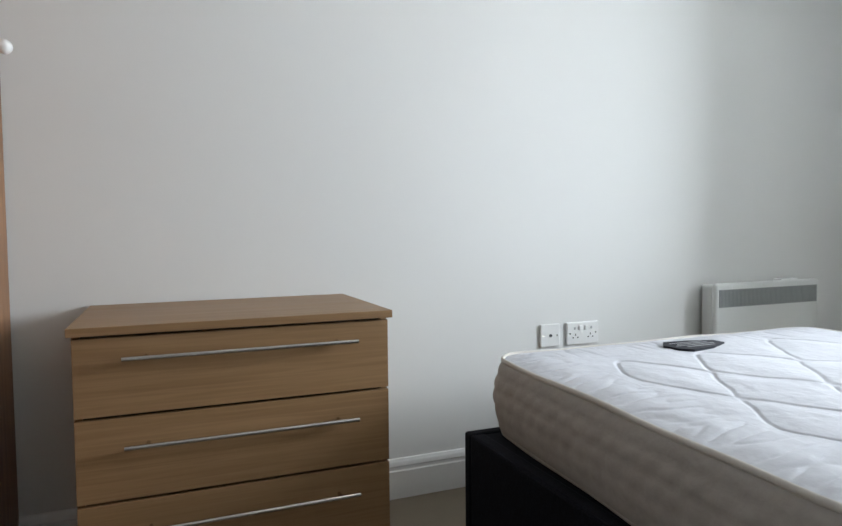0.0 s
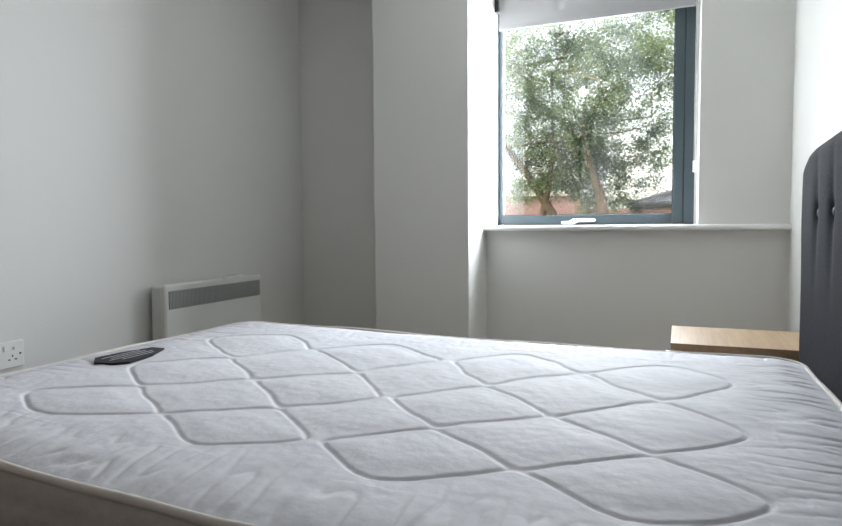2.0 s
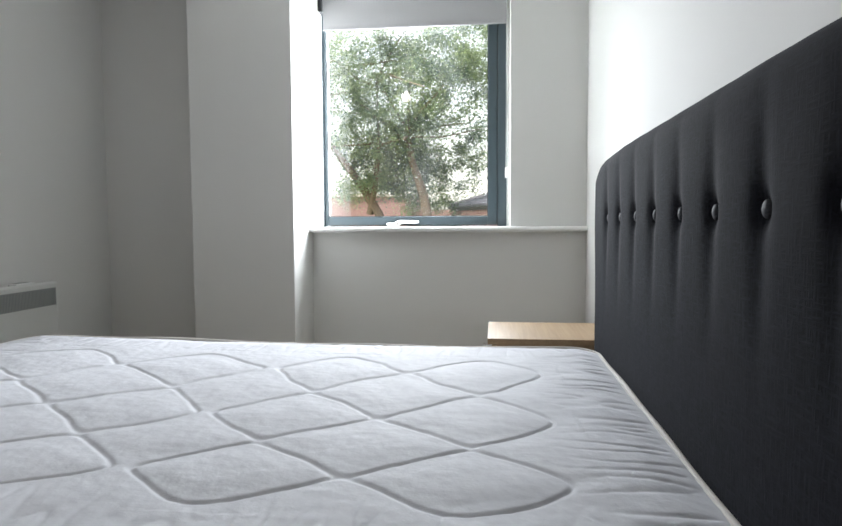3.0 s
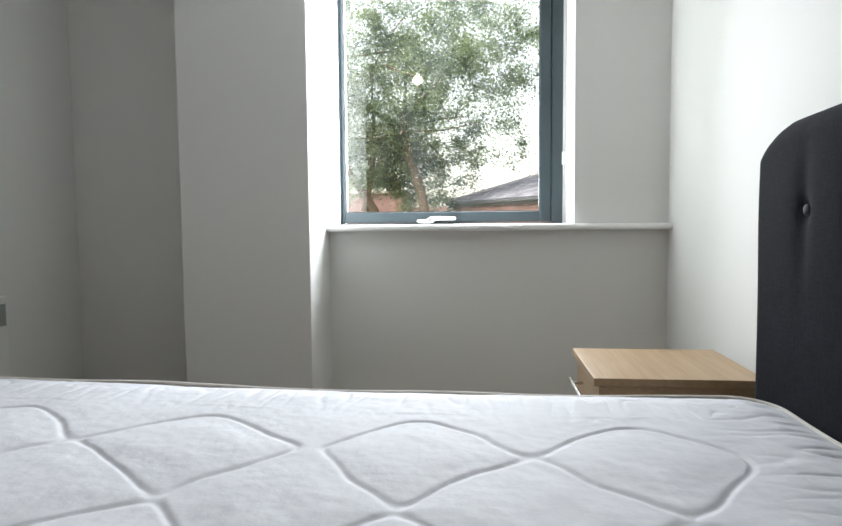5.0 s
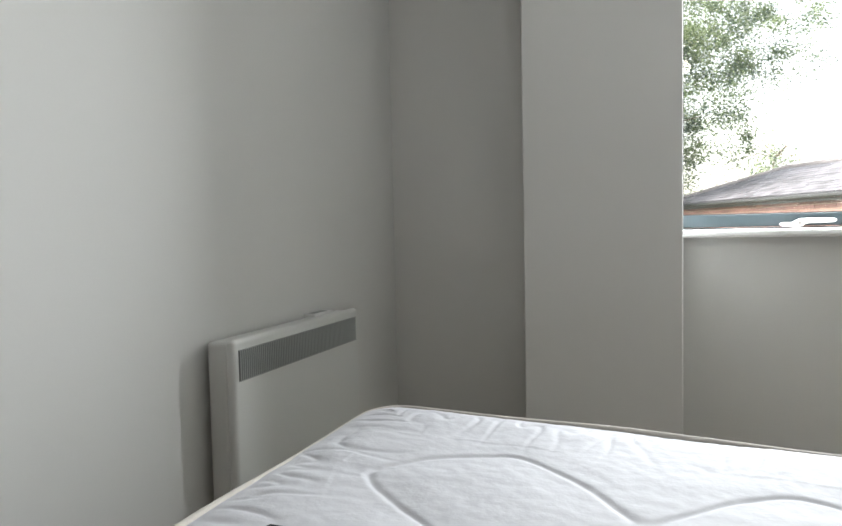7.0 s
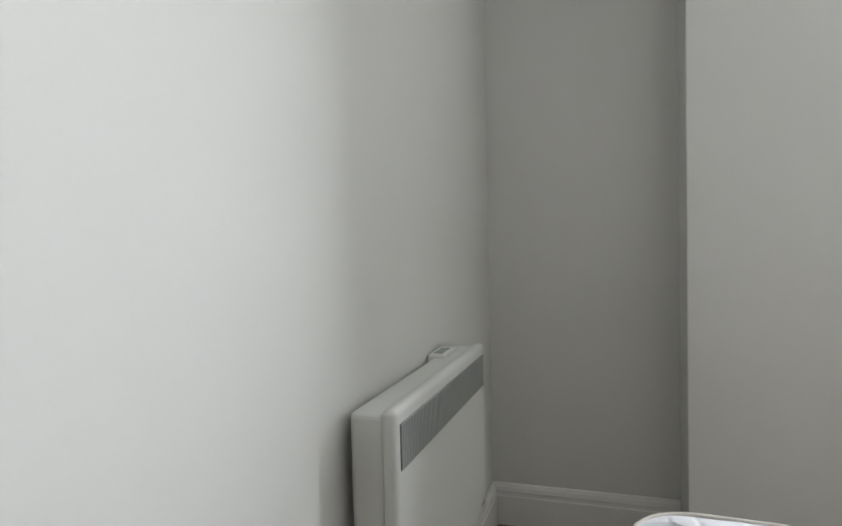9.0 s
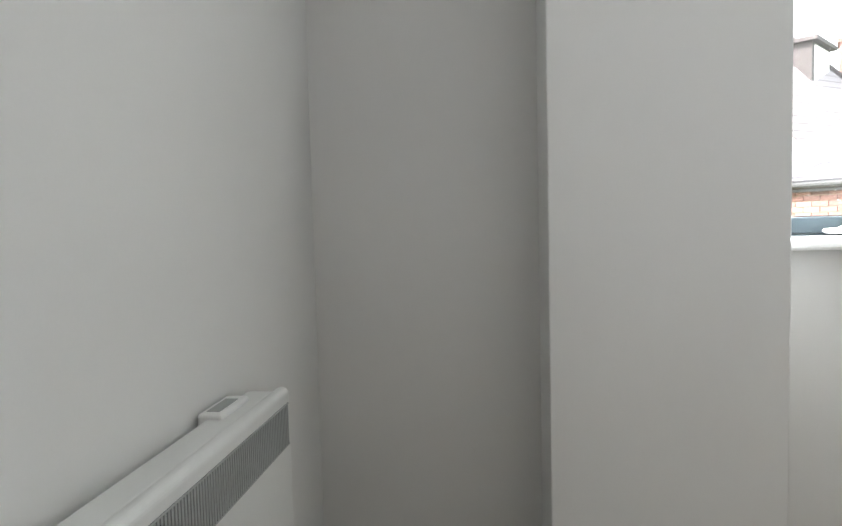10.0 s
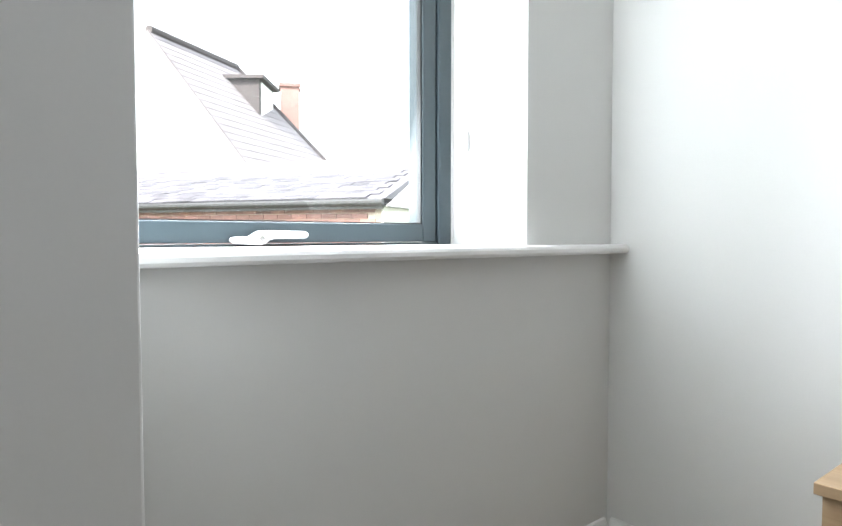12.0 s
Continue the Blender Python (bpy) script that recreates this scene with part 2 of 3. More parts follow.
def boxes(*spec, bevel=0.0):
    bm = bmesh.new()
    for a, b in spec:
        box(bm, a, b, bevel)
    return bm


def rod(bm, a, b, r0, r1=None, sides=12):
    """A round bar from a to b."""
    a, b = Vector(a), Vector(b)
    m = Matrix.Translation((a + b) / 2) @ (b - a).to_track_quat("Z", "Y").to_matrix().to_4x4()
    bmesh.ops.create_cone(bm, cap_ends=True, segments=sides, radius1=r0, radius2=r0 if r1 is None else r1, depth=(b - a).length, matrix=m)
    return bm


def prism(bm, outline, axis, lo, hi):
    """An outline (pairs of the other two coordinates) drawn out along an axis."""
    def at(p, v):
        q = list(p)
        q.insert("xyz".index(axis), v)
        return q
    low = [bm.verts.new(at(p, lo)) for p in outline]
    high = [bm.verts.new(at(p, hi)) for p in outline]
    n = len(outline)
    for i in range(n):
        bm.faces.new((low[i], low[(i + 1) % n], high[(i + 1) % n], high[i]))
    bm.faces.new(low[::-1])
    bm.faces.new(high)
    bmesh.ops.recalc_face_normals(bm, faces=bm.faces)
    return bm


def mesh(name, bm, mat, smooth=False):
    data = bpy.data.meshes.new(name)
    bm.to_mesh(data)
    bm.free()
    data.materials.append(mat)
    if smooth:
        for f in data.polygons:
            f.use_smooth = True
    return data


def part(name, bm, mat, parent, label="", smooth=False):
    ob = new(name, mesh(name, bm, mat, smooth))
    ob.parent = parent
    if label:
        tagged(ob, label)
    return ob


def thing(name, place, label, category, group="", kind="", turn=0):
    """An Empty at the base of a thing; its parts are built round its origin."""
    ob = new(name)
    ob.matrix_world = pose(*place, 0, 0, turn)
    return tagged(ob, label, category, group, kind)


def setting(name, bm, mat, label, category, smooth=False):
    return tagged(new(name, mesh(name, bm, mat, smooth)), label, category, kind="structure")


# ---- the room ----
ROOM_X, ROOM_S, HIGH = 2.488, -4.90, 2.40
PIL_L, PIL_R, PIL_F = 0.600, 1.103, -0.306     # the pier beside the window
REV_L, REV_R, FRAME_Y = 1.081, 2.117, 0.268
SILL, HEAD, OUT_Y = 0.948, 2.22, 0.44

setting("floor", boxes(((-0.12, ROOM_S - 0.12, -0.12), (ROOM_X + 0.12, OUT_Y, 0))), CARPET, "plain grey-beige carpeted bedroom floor", "floor")
setting("ceiling", boxes(((-0.12, ROOM_S - 0.12, HIGH), (ROOM_X + 0.12, OUT_Y, HIGH + 0.12))), CEIL, "flat white painted bedroom ceiling", "ceiling")
setting("wall_west", boxes(((-0.12, ROOM_S - 0.12, 0), (0, OUT_Y, HIGH))), PAINT, "long off-white painted wall behind the chest and heater", "wall")
setting("wall_east", boxes(((ROOM_X, ROOM_S - 0.12, 0), (ROOM_X + 0.12, OUT_Y, HIGH))), PAINT, "off-white painted wall behind the headboard", "wall")
setting("wall_south", boxes(((0, ROOM_S - 0.12, 0), (ROOM_X, ROOM_S, HIGH))), PAINT, "off-white painted wall behind the bed side", "wall")
wn_bm = boxes(((0, -0.045, 0), (PIL_L, OUT_Y, HIGH)), ((PIL_L, 0, 0), (REV_L - 0.02, OUT_Y, HIGH)), ((REV_R, 0, 0), (ROOM_X, OUT_Y, HIGH)),
              ((REV_L - 0.02, 0, 0), (REV_R, OUT_Y, SILL - 0.026)), ((REV_L - 0.02, 0, HEAD), (REV_R, OUT_Y, HIGH)))
setting("wall_north", wn_bm, PAINT, "off-white window wall with a deep window opening", "wall")
pier = bmesh.new()
prism(pier, [(PIL_L, PIL_F), (PIL_R, PIL_F), (PIL_R, 0.0), (REV_L, OUT_Y), (REV_L - 0.019, OUT_Y), (REV_L - 0.019, -0.001), (PIL_L, -0.001)], "z", 0, HIGH)
sharp = [e for e in pier.edges if abs(e.verts[0].co.z - e.verts[1].co.z) > 1 and e.verts[0].co.y < -0.2]
bmesh.ops.bevel(pier, geom=sharp, offset=0.004, segments=2, profile=0.5, affect="EDGES")
setting("pier", pier, PAINT, "off-white boxed-out pier beside the window", "pillar")


def skirting(lo, hi, axis, wall, sign, outer=0.016):
    """A moulded board along a wall: flat face, a groove and a rounded top."""
    prof = [(0, 0), (outer, 0), (outer, 0.098), (outer - 0.003, 0.103), (outer - 0.003, 0.112), (outer - 0.001, 0.117), (outer - 0.004, 0.130), (outer - 0.009, 0.140), (0, 0.142)]
    bm = bmesh.new()
    return prism(bm, [(wall + sign * (d + 0.0), z) for d, z in prof], axis, lo, hi)


for nm, args in (("baseboard_west", (-4.89, -0.062, "y", 0.001, 1)), ("baseboard_east", (-4.89, -0.017, "y", ROOM_X - 0.001, -1)),
                 ("baseboard_north", (0.001, PIL_L - 0.001, "x", -0.046, -1)), ("baseboard_pier", (PIL_L, PIL_R, "x", PIL_F - 0.001, -1)),
                 ("baseboard_window", (PIL_R + 0.001, ROOM_X - 0.018, "x", -0.001, -1))):
    setting(nm, skirting(*args), GLOSS, "white gloss moulded skirting board along the wall", "skirting board")

# window board with a rounded nose and a short horn on the wall
sill = bmesh.new()
prism(sill, [(FRAME_Y + 0.02, SILL), (-0.050, SILL), (-0.058, SILL - 0.003), (-0.062, SILL - 0.010), (-0.062, SILL - 0.018), (-0.058, SILL - 0.024), (-0.050, SILL - 0.0255), (FRAME_Y + 0.02, SILL - 0.0255)], "x", PIL_R + 0.001, REV_R - 0.001)
prism(sill, [(0.0, SILL), (-0.050, SILL), (-0.058, SILL - 0.003), (-0.062, SILL - 0.010), (-0.062, SILL - 0.018), (-0.058, SILL - 0.024), (-0.050, SILL - 0.0255), (0.0, SILL - 0.0255)], "x", REV_R - 0.001, ROOM_X - 0.001)
setting("window_sill", sill, GLOSS, "white gloss window board with a rounded nose", "window sill")

# ---- window: fixed frame, opening sash, pane, handle ----
win = thing("window_1", (0, FRAME_Y, SILL), "blue-grey aluminium window with one large clear pane", "window", kind="structure")
WL, WR, WH = 1.062, 2.104, HEAD - SILL - 0.005
out = boxes(((2.056, 0, 0), (WR, 0.075, WH)), ((WL, 0, 0), (1.097, 0.075, WH)), ((1.097, 0, WH - 0.05), (2.056, 0.075, WH)), ((1.097, 0.004, 0.0005), (2.056, 0.075, 0.006)), bevel=0.003)
part("outer_frame", out, FRAME, win)
sash = boxes(((2.004, 0.006, 0.0075), (2.051, 0.070, WH - 0.055)), ((1.0985, 0.006, 0.0075), (1.112, 0.070, WH - 0.055)), ((1.112, 0.006, 0.0075), (2.004, 0.070, 0.056)), ((1.112, 0.006, WH - 0.105), (2.004, 0.070, WH - 0.055)), bevel=0.003)
s_ob = part("sash", sash, FRAME, win)
part("glazing_bead", boxes(((2.000, 0.012, 0.056), (2.0045, 0.03, WH - 0.105)), ((1.1115, 0.012, 0.056), (1.116, 0.03, WH - 0.105)), ((1.116, 0.012, 0.0555), (2.000, 0.03, 0.0595))), SEAL, s_ob, "black rubber glazing bead")
part("seal", boxes(((2.0495, 0.012, 0.007), (2.0575, 0.05, WH - 0.052))), SEAL, win, "black rubber draught seal")
part("frame_sealant", boxes(((2.1042, 0.006, 0.001), (2.1168, 0.070, WH))), GLOSS, win, "white sealant strip beside the frame")
pane = part("pane", boxes(((1.108, 0.0125, 0.052), (2.008, 0.0165, WH - 0.10))), GLASS, s_ob, "clear glass pane")
pane.visible_shadow = False
# espagnolette handle: rose with a tail, bent neck, flat lever and a key screw
hd = bmesh.new()
pts = [(0.000, 0.000), (0.010, -0.007), (0.060, -0.0095), (0.072, -0.006), (0.080, 0.001), (0.092, 0.004), (0.170, 0.0055), (0.178, 0.010), (0.178, 0.017), (0.170, 0.021), (0.085, 0.023), (0.066, 0.0225), (0.052, 0.015), (0.042, 0.009), (0.012, 0.009), (0.003, 0.007)]
prism(hd, [(1.448 + a, 0.013 + b) for a, b in pts], "y", -0.032, 0.0055)
bmesh.ops.bevel(hd, geom=[e for e in hd.edges if e.verts[0].co.y < -0.03 and e.verts[1].co.y < -0.03], offset=0.004, segments=2, profile=0.5, affect="EDGES")
h_ob = part("handle", hd, PLASTIC, win, "white window handle")
part("screw", rod(bmesh.new(), (1.509, -0.031, 0.018), (1.509, -0.0335, 0.018), 0.0065), STEEL, h_ob, "steel key screw")

# ---- roller blind ----
blind = thing("roller_blind", (0, 0.20, 0), "pale grey fabric roller blind drawn a little way down", "blind")
part("fabric", boxes(((1.116, 0.007, 2.024), (2.096, 0.008, 2.17))), BLIND, blind)
part("bottom_bar", boxes(((1.116, 0.0015, 2.006), (2.096, 0.0135, 2.023)), bevel=0.003), BLIND, blind, "hemmed bottom bar in blind fabric")
part("roller", rod(bmesh.new(), (1.114, 0.025, 2.18), (2.097, 0.025, 2.18), 0.02, sides=20), BLIND, blind)
part("bracket", boxes(((1.086, -0.01, 2.104), (1.113, 0.05, HEAD)), bevel=0.003), DARK, blind, "black end bracket")
part("bracket", boxes(((2.098, -0.01, 2.14), (2.115, 0.05, HEAD)), bevel=0.003), PLASTIC, blind, "white end bracket")
ch = bmesh.new()
rod(ch, (2.099, 0.012, 1.235), (2.099, 0.012, 2.14), 0.0013, sides=6)
rod(ch, (2.105, 0.020, 1.235), (2.105, 0.020, 2.14), 0.0013, sides=6)
part("chain", ch, CHAIN, blind, "thin white bead chain")
part("chain_tidy", boxes(((2.094, 0.004, 1.205), (2.112, 0.028, 1.262)), bevel=0.004), PLASTIC, blind, "white plastic chain tidy")

# ---- pendant lamp, lit ----
lamp = thing("pendant_lamp", (1.176, -2.440, HIGH), "bare lit bulb on a short white ceiling pendant", "lamp")
part("ceiling_rose", rod(bmesh.new(), (0, 0, -0.022), (0, 0, -0.001), 0.03, 0.045, 24), PLASTIC, lamp)
part("cord", rod(bmesh.new(), (0, 0, -0.09), (0, 0, -0.022), 0.003, sides=8), PLASTIC, lamp)
part("lampholder", rod(bmesh.new(), (0, 0, -0.135), (0, 0, -0.09), 0.019, 0.013, 16), PLASTIC, lamp)
bl = bmesh.new()
bmesh.ops.create_uvsphere(bl, u_segments=20, v_segments=12, radius=0.045, matrix=Matrix.Translation((0, 0, -0.19)))
rod(bl, (0, 0, -0.165), (0, 0, -0.136), 0.034, 0.016, 20)
part("bulb", bl, BULB, lamp, "glowing round bulb", smooth=True)

# ---- chest of drawers ----
def drawer_unit(name, place, label, size, drawers, handle, category, wood):
    """An oak-foil unit that faces +x of its own: overhanging top, sides, back, plinth, drawers with bar handles. size: depth, width, height."""
    d, w, h = size
    t = thing(name, place[:3], label, category, turn=place[3])
    part("top", boxes(((0, -w / 2 - 0.008, h - 0.020), (d + 0.014, w / 2 + 0.008, h)), bevel=0.0015), wood, t)
    part("side_panel", boxes(((0.004, -w / 2, 0), (d - 0.018, -w / 2 + 0.016, h - 0.0205))), wood, t)
    part("side_panel", boxes(((0.004, w / 2 - 0.016, 0), (d - 0.018, w / 2, h - 0.0205))), wood, t)
    part("back_panel", boxes(((0.004, -w / 2 + 0.0165, 0.02), (0.008, w / 2 - 0.0165, h - 0.021))), wood, t)
    # dark sheet in place of the shadow in the gaps round the drawers
    part("shadow_gap_panel", boxes(((d - 0.05, -w / 2 + 0.0165, 0.02), (d - 0.03, w / 2 - 0.0165, h - 0.021))), DARK, t, "dark panel that stands in for shadow in the drawer gaps")
    part("plinth", boxes(((d - 0.055, -w / 2 + 0.0165, 0), (d - 0.052, w / 2 - 0.0165, drawers[-1][0] - 0.003))), wood, t)
    for (lo, hi), drop in zip(drawers, handle[2]):
        f = part("drawer", boxes(((d - 0.017, -w / 2 + 0.001, lo + 0.002), (d, w / 2 - 0.001, hi - 0.002)), bevel=0.001), wood, t)
        bm = bmesh.new()
        y0, y1, z = handle[0], handle[1], hi - drop
        rod(bm, (d + 0.030, y0, z), (d + 0.030, y1, z), 0.0057, sides=14)
        for y in (y0 + 0.05, y1 - 0.05):
            rod(bm, (d + 0.0005, y, z), (d + 0.030, y, z), 0.0045, sides=10)
        part("handle", bm, STEEL, f, "brushed steel bar handle", smooth=False)
    return t


drawer_unit("chest_of_drawers", (0.006, -3.2005, 0, 0), "oak-effect chest of drawers with long steel bar handles", (0.485, 0.750, 0.741),
            [(0.531, 0.716), (0.332, 0.528), (0.120, 0.329)], (-0.271, 0.283, (0.049, 0.066, 0.066)), "chest", OAK_Y)
drawer_unit("bedside_cabinet", (2.425, -0.8745, 0, 180), "oak-effect bedside cabinet lightened for window sheen, with a steel bar handle", (0.394, 0.350, 0.575),
            [(0.345, 0.553), (0.120, 0.344)], (-0.118, 0.118, (0.055, 0.065)), "bedside table", OAK_LIT)

# ---- wardrobe, only its edge shows ----
wr = thing("wardrobe", (0.45, -4.055, 0), "dark brown wooden wardrobe standing beside the chest", "wardrobe")
part("body", boxes(((-0.445, -0.28, 0), (0.445, 0.252, 2.05)), bevel=0.002), OAK_DARK, wr)
for x0, x1 in ((-0.443, -0.002), (0.002, 0.443)):
    dr = part("door", boxes(((x0, 0.2525, 0.06), (x1, 0.272, 2.045)), bevel=0.002), OAK_DARK, wr)
    kx = -0.360 if x0 < -0.1 else 0.418
    kb = bmesh.new()
    bmesh.ops.create_uvsphere(kb, u_segments=16, v_segments=10, radius=0.02, matrix=Matrix.Translation((kx, 0.300, 1.45)))
    rod(kb, (kx, 0.2725, 1.45), (kx, 0.290, 1.45), 0.008)
    part("knob", kb, PLASTIC, dr, "small white round knob", smooth=True)

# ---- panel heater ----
SLOT_SHADE = material("heater_slot_shade", (0.10, 0.108, 0.108), 0.7, spread=0.1, grain=60, stain=5, bump=0)
ht = thing("panel_heater", (0, -0.895, 0), "white wall-mounted electric panel heater with a grey slotted grille", "heater")
H0, H1, HW = 0.285, 0.716, 0.318
body = bmesh.new()
box(body, (0.014, -HW, H0), (0.074, HW, H1 - 0.008), 0.010, 3)
part("body", body, ENAMEL, ht, smooth=False)
front = bmesh.new()
box(front, (0.0705, -HW - 0.003, H0), (0.097, HW + 0.003, H1), 0.0125, 5)
part("front_panel", front, ENAMEL, ht)
G0, G1, GY = 0.612, 0.689, 0.3025
# flat dark sheet on the panel: the slots' shaded depth as colour
part("grille_backing", boxes(((0.0965, -GY, G0), (0.0975, GY, G1))), SLOT_SHADE, ht, "dark sheet for the shade in the slots")
gr = [((0.0978, -GY, G1 - 0.002), (0.0995, GY, G1)), ((0.0978, -GY, G0), (0.0995, GY, G0 + 0.002))]
part("grille_rim", boxes(*gr), GRILLE, ht)
slat = boxes(((0.0977, -0.0024, G0 + 0.002), (0.0993, 0.0024, G1 - 0.002)))
slat_mesh = mesh("slat", slat, GRILLE)
for i in range(76):
    sl = new("slat", slat_mesh)
    sl.parent = ht
    sl.location = (0, -GY + 0.0062 + i * (2 * GY - 0.0124) / 75, 0)
for y in (-0.2, 0.2):
    part("wall_bracket", boxes(((0.001, y - 0.02, 0.36), (0.0145, y + 0.02, 0.62))), ENAMEL, ht)
part("control_box", boxes(((0.004, 0.135, 0.62), (0.046, 0.250, 0.717)), bevel=0.005), PLASTIC, ht, "white control box behind the top edge")
part("control_slot", boxes(((0.014, 0.15, 0.7165), (0.036, 0.225, 0.7178))), GRILLE, ht, "grey control slot")
for i, (a, b) in enumerate(((0.262, 0.271), (0.274, 0.280), (0.283, 0.292))):
    part("logo", boxes(((0.0965, a, 0.313), (0.0975, b, 0.320))), GRILLE, ht, "small grey maker's mark")

# ---- wall plates ----
def wall_plate(name, y0, wide, label, cat):
    t = thing(name, (0, y0, 0.493), label, cat)
    bm = bmesh.new()
    box(bm, (0.001, 0, 0), (0.0105, wide, 0.0895), 0.0035, 3)
    part("plate", bm, PLASTIC, t)
    for y in (0.014, wide - 0.014):
        part("screw", rod(bmesh.new(), (0.0106, y, 0.0447), (0.0112, y, 0.0447), 0.0032, sides=12), STEEL, t)
    return t


aer = wall_plate("aerial_socket", -2.032, 0.0895, "white plastic aerial wall socket above the skirting", "wall socket")
part("connector", rod(bmesh.new(), (0.0106, 0.0447, 0.0447), (0.014, 0.0447, 0.0447), 0.006, sides=16), DARK, aer, "dark round aerial connector")
soc = wall_plate("power_socket", -1.909, 0.152, "white plastic double power socket with two switches", "wall socket")
for c in (0.040, 0.112):
    for dy, dz, w_, h_ in ((0, 0.030 - 0.006, 0.004, 0.008), (-0.011, 0.020 - 0.006, 0.007, 0.0045), (0.011, 0.020 - 0.006, 0.007, 0.0045)):
        part("pin_hole", boxes(((0.0106, c + dy - w_ / 2, 0.012 + dz), (0.0109, c + dy + w_ / 2, 0.012 + dz + h_))), DARK, soc)
for c in (0.062, 0.090):
    part("switch", boxes(((0.0106, c - 0.007, 0.058), (0.0145, c + 0.007, 0.076)), bevel=0.0015), PLASTIC, soc)
for c in (0.036, 0.116):
    part("marking", boxes(((0.0106, c - 0.004, 0.060), (0.0109, c + 0.004, 0.070))), GRILLE, soc)

# ---- bed ----
BED_X0, BED_X1, BED_Y0, BED_Y1, BED_TOP = 0.455, 2.342, -2.553, -1.235, 0.590
bed = thing("bed", (1.40, -1.87, 0), "charcoal upholstered bed with a tall buttoned headboard", "bed")


def local(bm):
    bmesh.ops.translate(bm, verts=bm.verts, vec=(-1.40, 1.87, 0))
    return bm


part("foot_rail", local(boxes(((0.440, -2.576, 0.06), (0.480, -1.160, 0.363)), bevel=0.008)), CHARCOAL, bed)
part("side_rail", local(boxes(((0.4805, -2.576, 0.06), (2.345, -2.530, 0.363)), bevel=0.008)), CHARCOAL, bed)
part("side_rail", local(boxes(((0.4805, -1.205, 0.06), (2.345, -1.160, 0.363)), bevel=0.008)), CHARCOAL, bed)
part("base_board", local(boxes(((0.481, -2.529, 0.30), (2.345, -1.206, 0.358)))), CHARCOAL, bed)
for fx, fy in ((0.48, -2.53), (0.48, -1.21), (2.30, -2.53), (2.30, -1.21)):
    part("foot", local(rod(bmesh.new(), (fx, fy, 0.0), (fx, fy, 0.062), 0.018, 0.024)), DARK, bed)

# headboard: padded front with a row of buttons, each in a soft upright crease
HB_Y0, HB_Y1, HB_X, HB_TOP = -2.760, -1.118, 2.352, 1.165
BUTTONS = [-1.340 - 0.172 * i for i in range(8)]
BTN_Z = 0.976


def hb_top(y):
    """The outline: flat top with rounded shoulders."""
    s = min(y - HB_Y0, HB_Y1 - y)
    if s <= 0:
        return HB_TOP - 0.115
    curl = max(0.0, 1 - s / 0.13)
    return HB_TOP - 0.100 * (1 - math.sqrt(1 - curl * curl)) - 0.015 * max(0.0, 1 - s / 0.45) ** 2


def hb_depth(y, z):
    near = min(BUTTONS, key=lambda b: abs(b - y))
    dy, dz = abs(near - y), z - BTN_Z
    crease = math.exp(-(dy / 0.024) ** 2) * math.exp(-(max(0, abs(dz) - 0.02) / (0.09 if dz > 0 else 0.13)) ** 2) * 0.0040
    dimple = math.exp(-(dy * dy + dz * dz) / 0.022 ** 2) * 0.0075
    roll = 0.0032 * math.sin(math.pi / 2 * min(1, dy / 0.086)) * math.exp(-(dz / (0.17 if dz > 0 else 0.14)) ** 2)
    edge = min(y - HB_Y0, HB_Y1 - y, hb_top(y) - z)
    fall = 0.030 * max(0, 1 - edge / 0.045) ** 2.2
    return crease + dimple - roll + fall


hb = bmesh.new()
NY, NZ = 190, 84
rows = []
for j in range(NZ + 1):
    line = []
    for i in range(NY + 1):
        y = HB_Y0 + (HB_Y1 - HB_Y0) * i / NY
        z = 0.10 + (hb_top(y) - 0.10) * j / NZ
        line.append(hb.verts.new((HB_X + hb_depth(y, z), y, z)))
    rows.append(line)
for j in range(NZ):
    for i in range(NY):
        hb.faces.new((rows[j][i], rows[j + 1][i], rows[j + 1][i + 1], rows[j][i + 1]))
rim = rows[0] + [r[-1] for r in rows[1:]] + rows[-1][-2::-1] + [r[0] for r in rows[-2:0:-1]]
back = [hb.verts.new((ROOM_X - 0.022, v.co.y, v.co.z)) for v in rim]
n_rim = len(rim)
for i in range(n_rim):
    hb.faces.new((rim[i], rim[(i + 1) % n_rim], back[(i + 1) % n_rim], back[i]))
hb.faces.new(back)
bmesh.ops.recalc_face_normals(hb, faces=hb.faces)
head = part("headboard", local(hb), CHARCOAL, bed, smooth=True)
bt = bmesh.new()
bmesh.ops.create_uvsphere(bt, u_segments=16, v_segments=8, radius=0.0118)
for v in bt.verts:
    v.co.x *= 0.45
BTN_CLOTH = weave_material("button_cloth", (0.05, 0.053, 0.062), 500, 0.0008, rough=0.6)
bt_mesh = mesh("button", bt, BTN_CLOTH, True)
for y in BUTTONS:
    b = new("button", bt_mesh)
    b.parent = head
    b.location = (HB_X + hb_depth(y, BTN_Z) - 0.004 - 1.40, y + 1.87, BTN_Z)
for y in (-2.1, -1.6):
    part("strut", local(boxes(((2.4565, y - 0.03, 0.0), (2.4765, y + 0.03, 0.9)))), DARK, bed)

# ---- mattress: quilted top, dimpled border, taped edges ----
# where the quilting's crossings lie, along the bed and across it
QUILT_X = (0.400, 0.640, 0.885, 1.100, 1.297, 1.465, 1.633, 1.820, 2.006, 2.200, 2.394)
QUILT_Y = (-2.520, -2.405, -2.272, -2.137, -1.985, -1.812, -1.615, -1.415, -1.215)


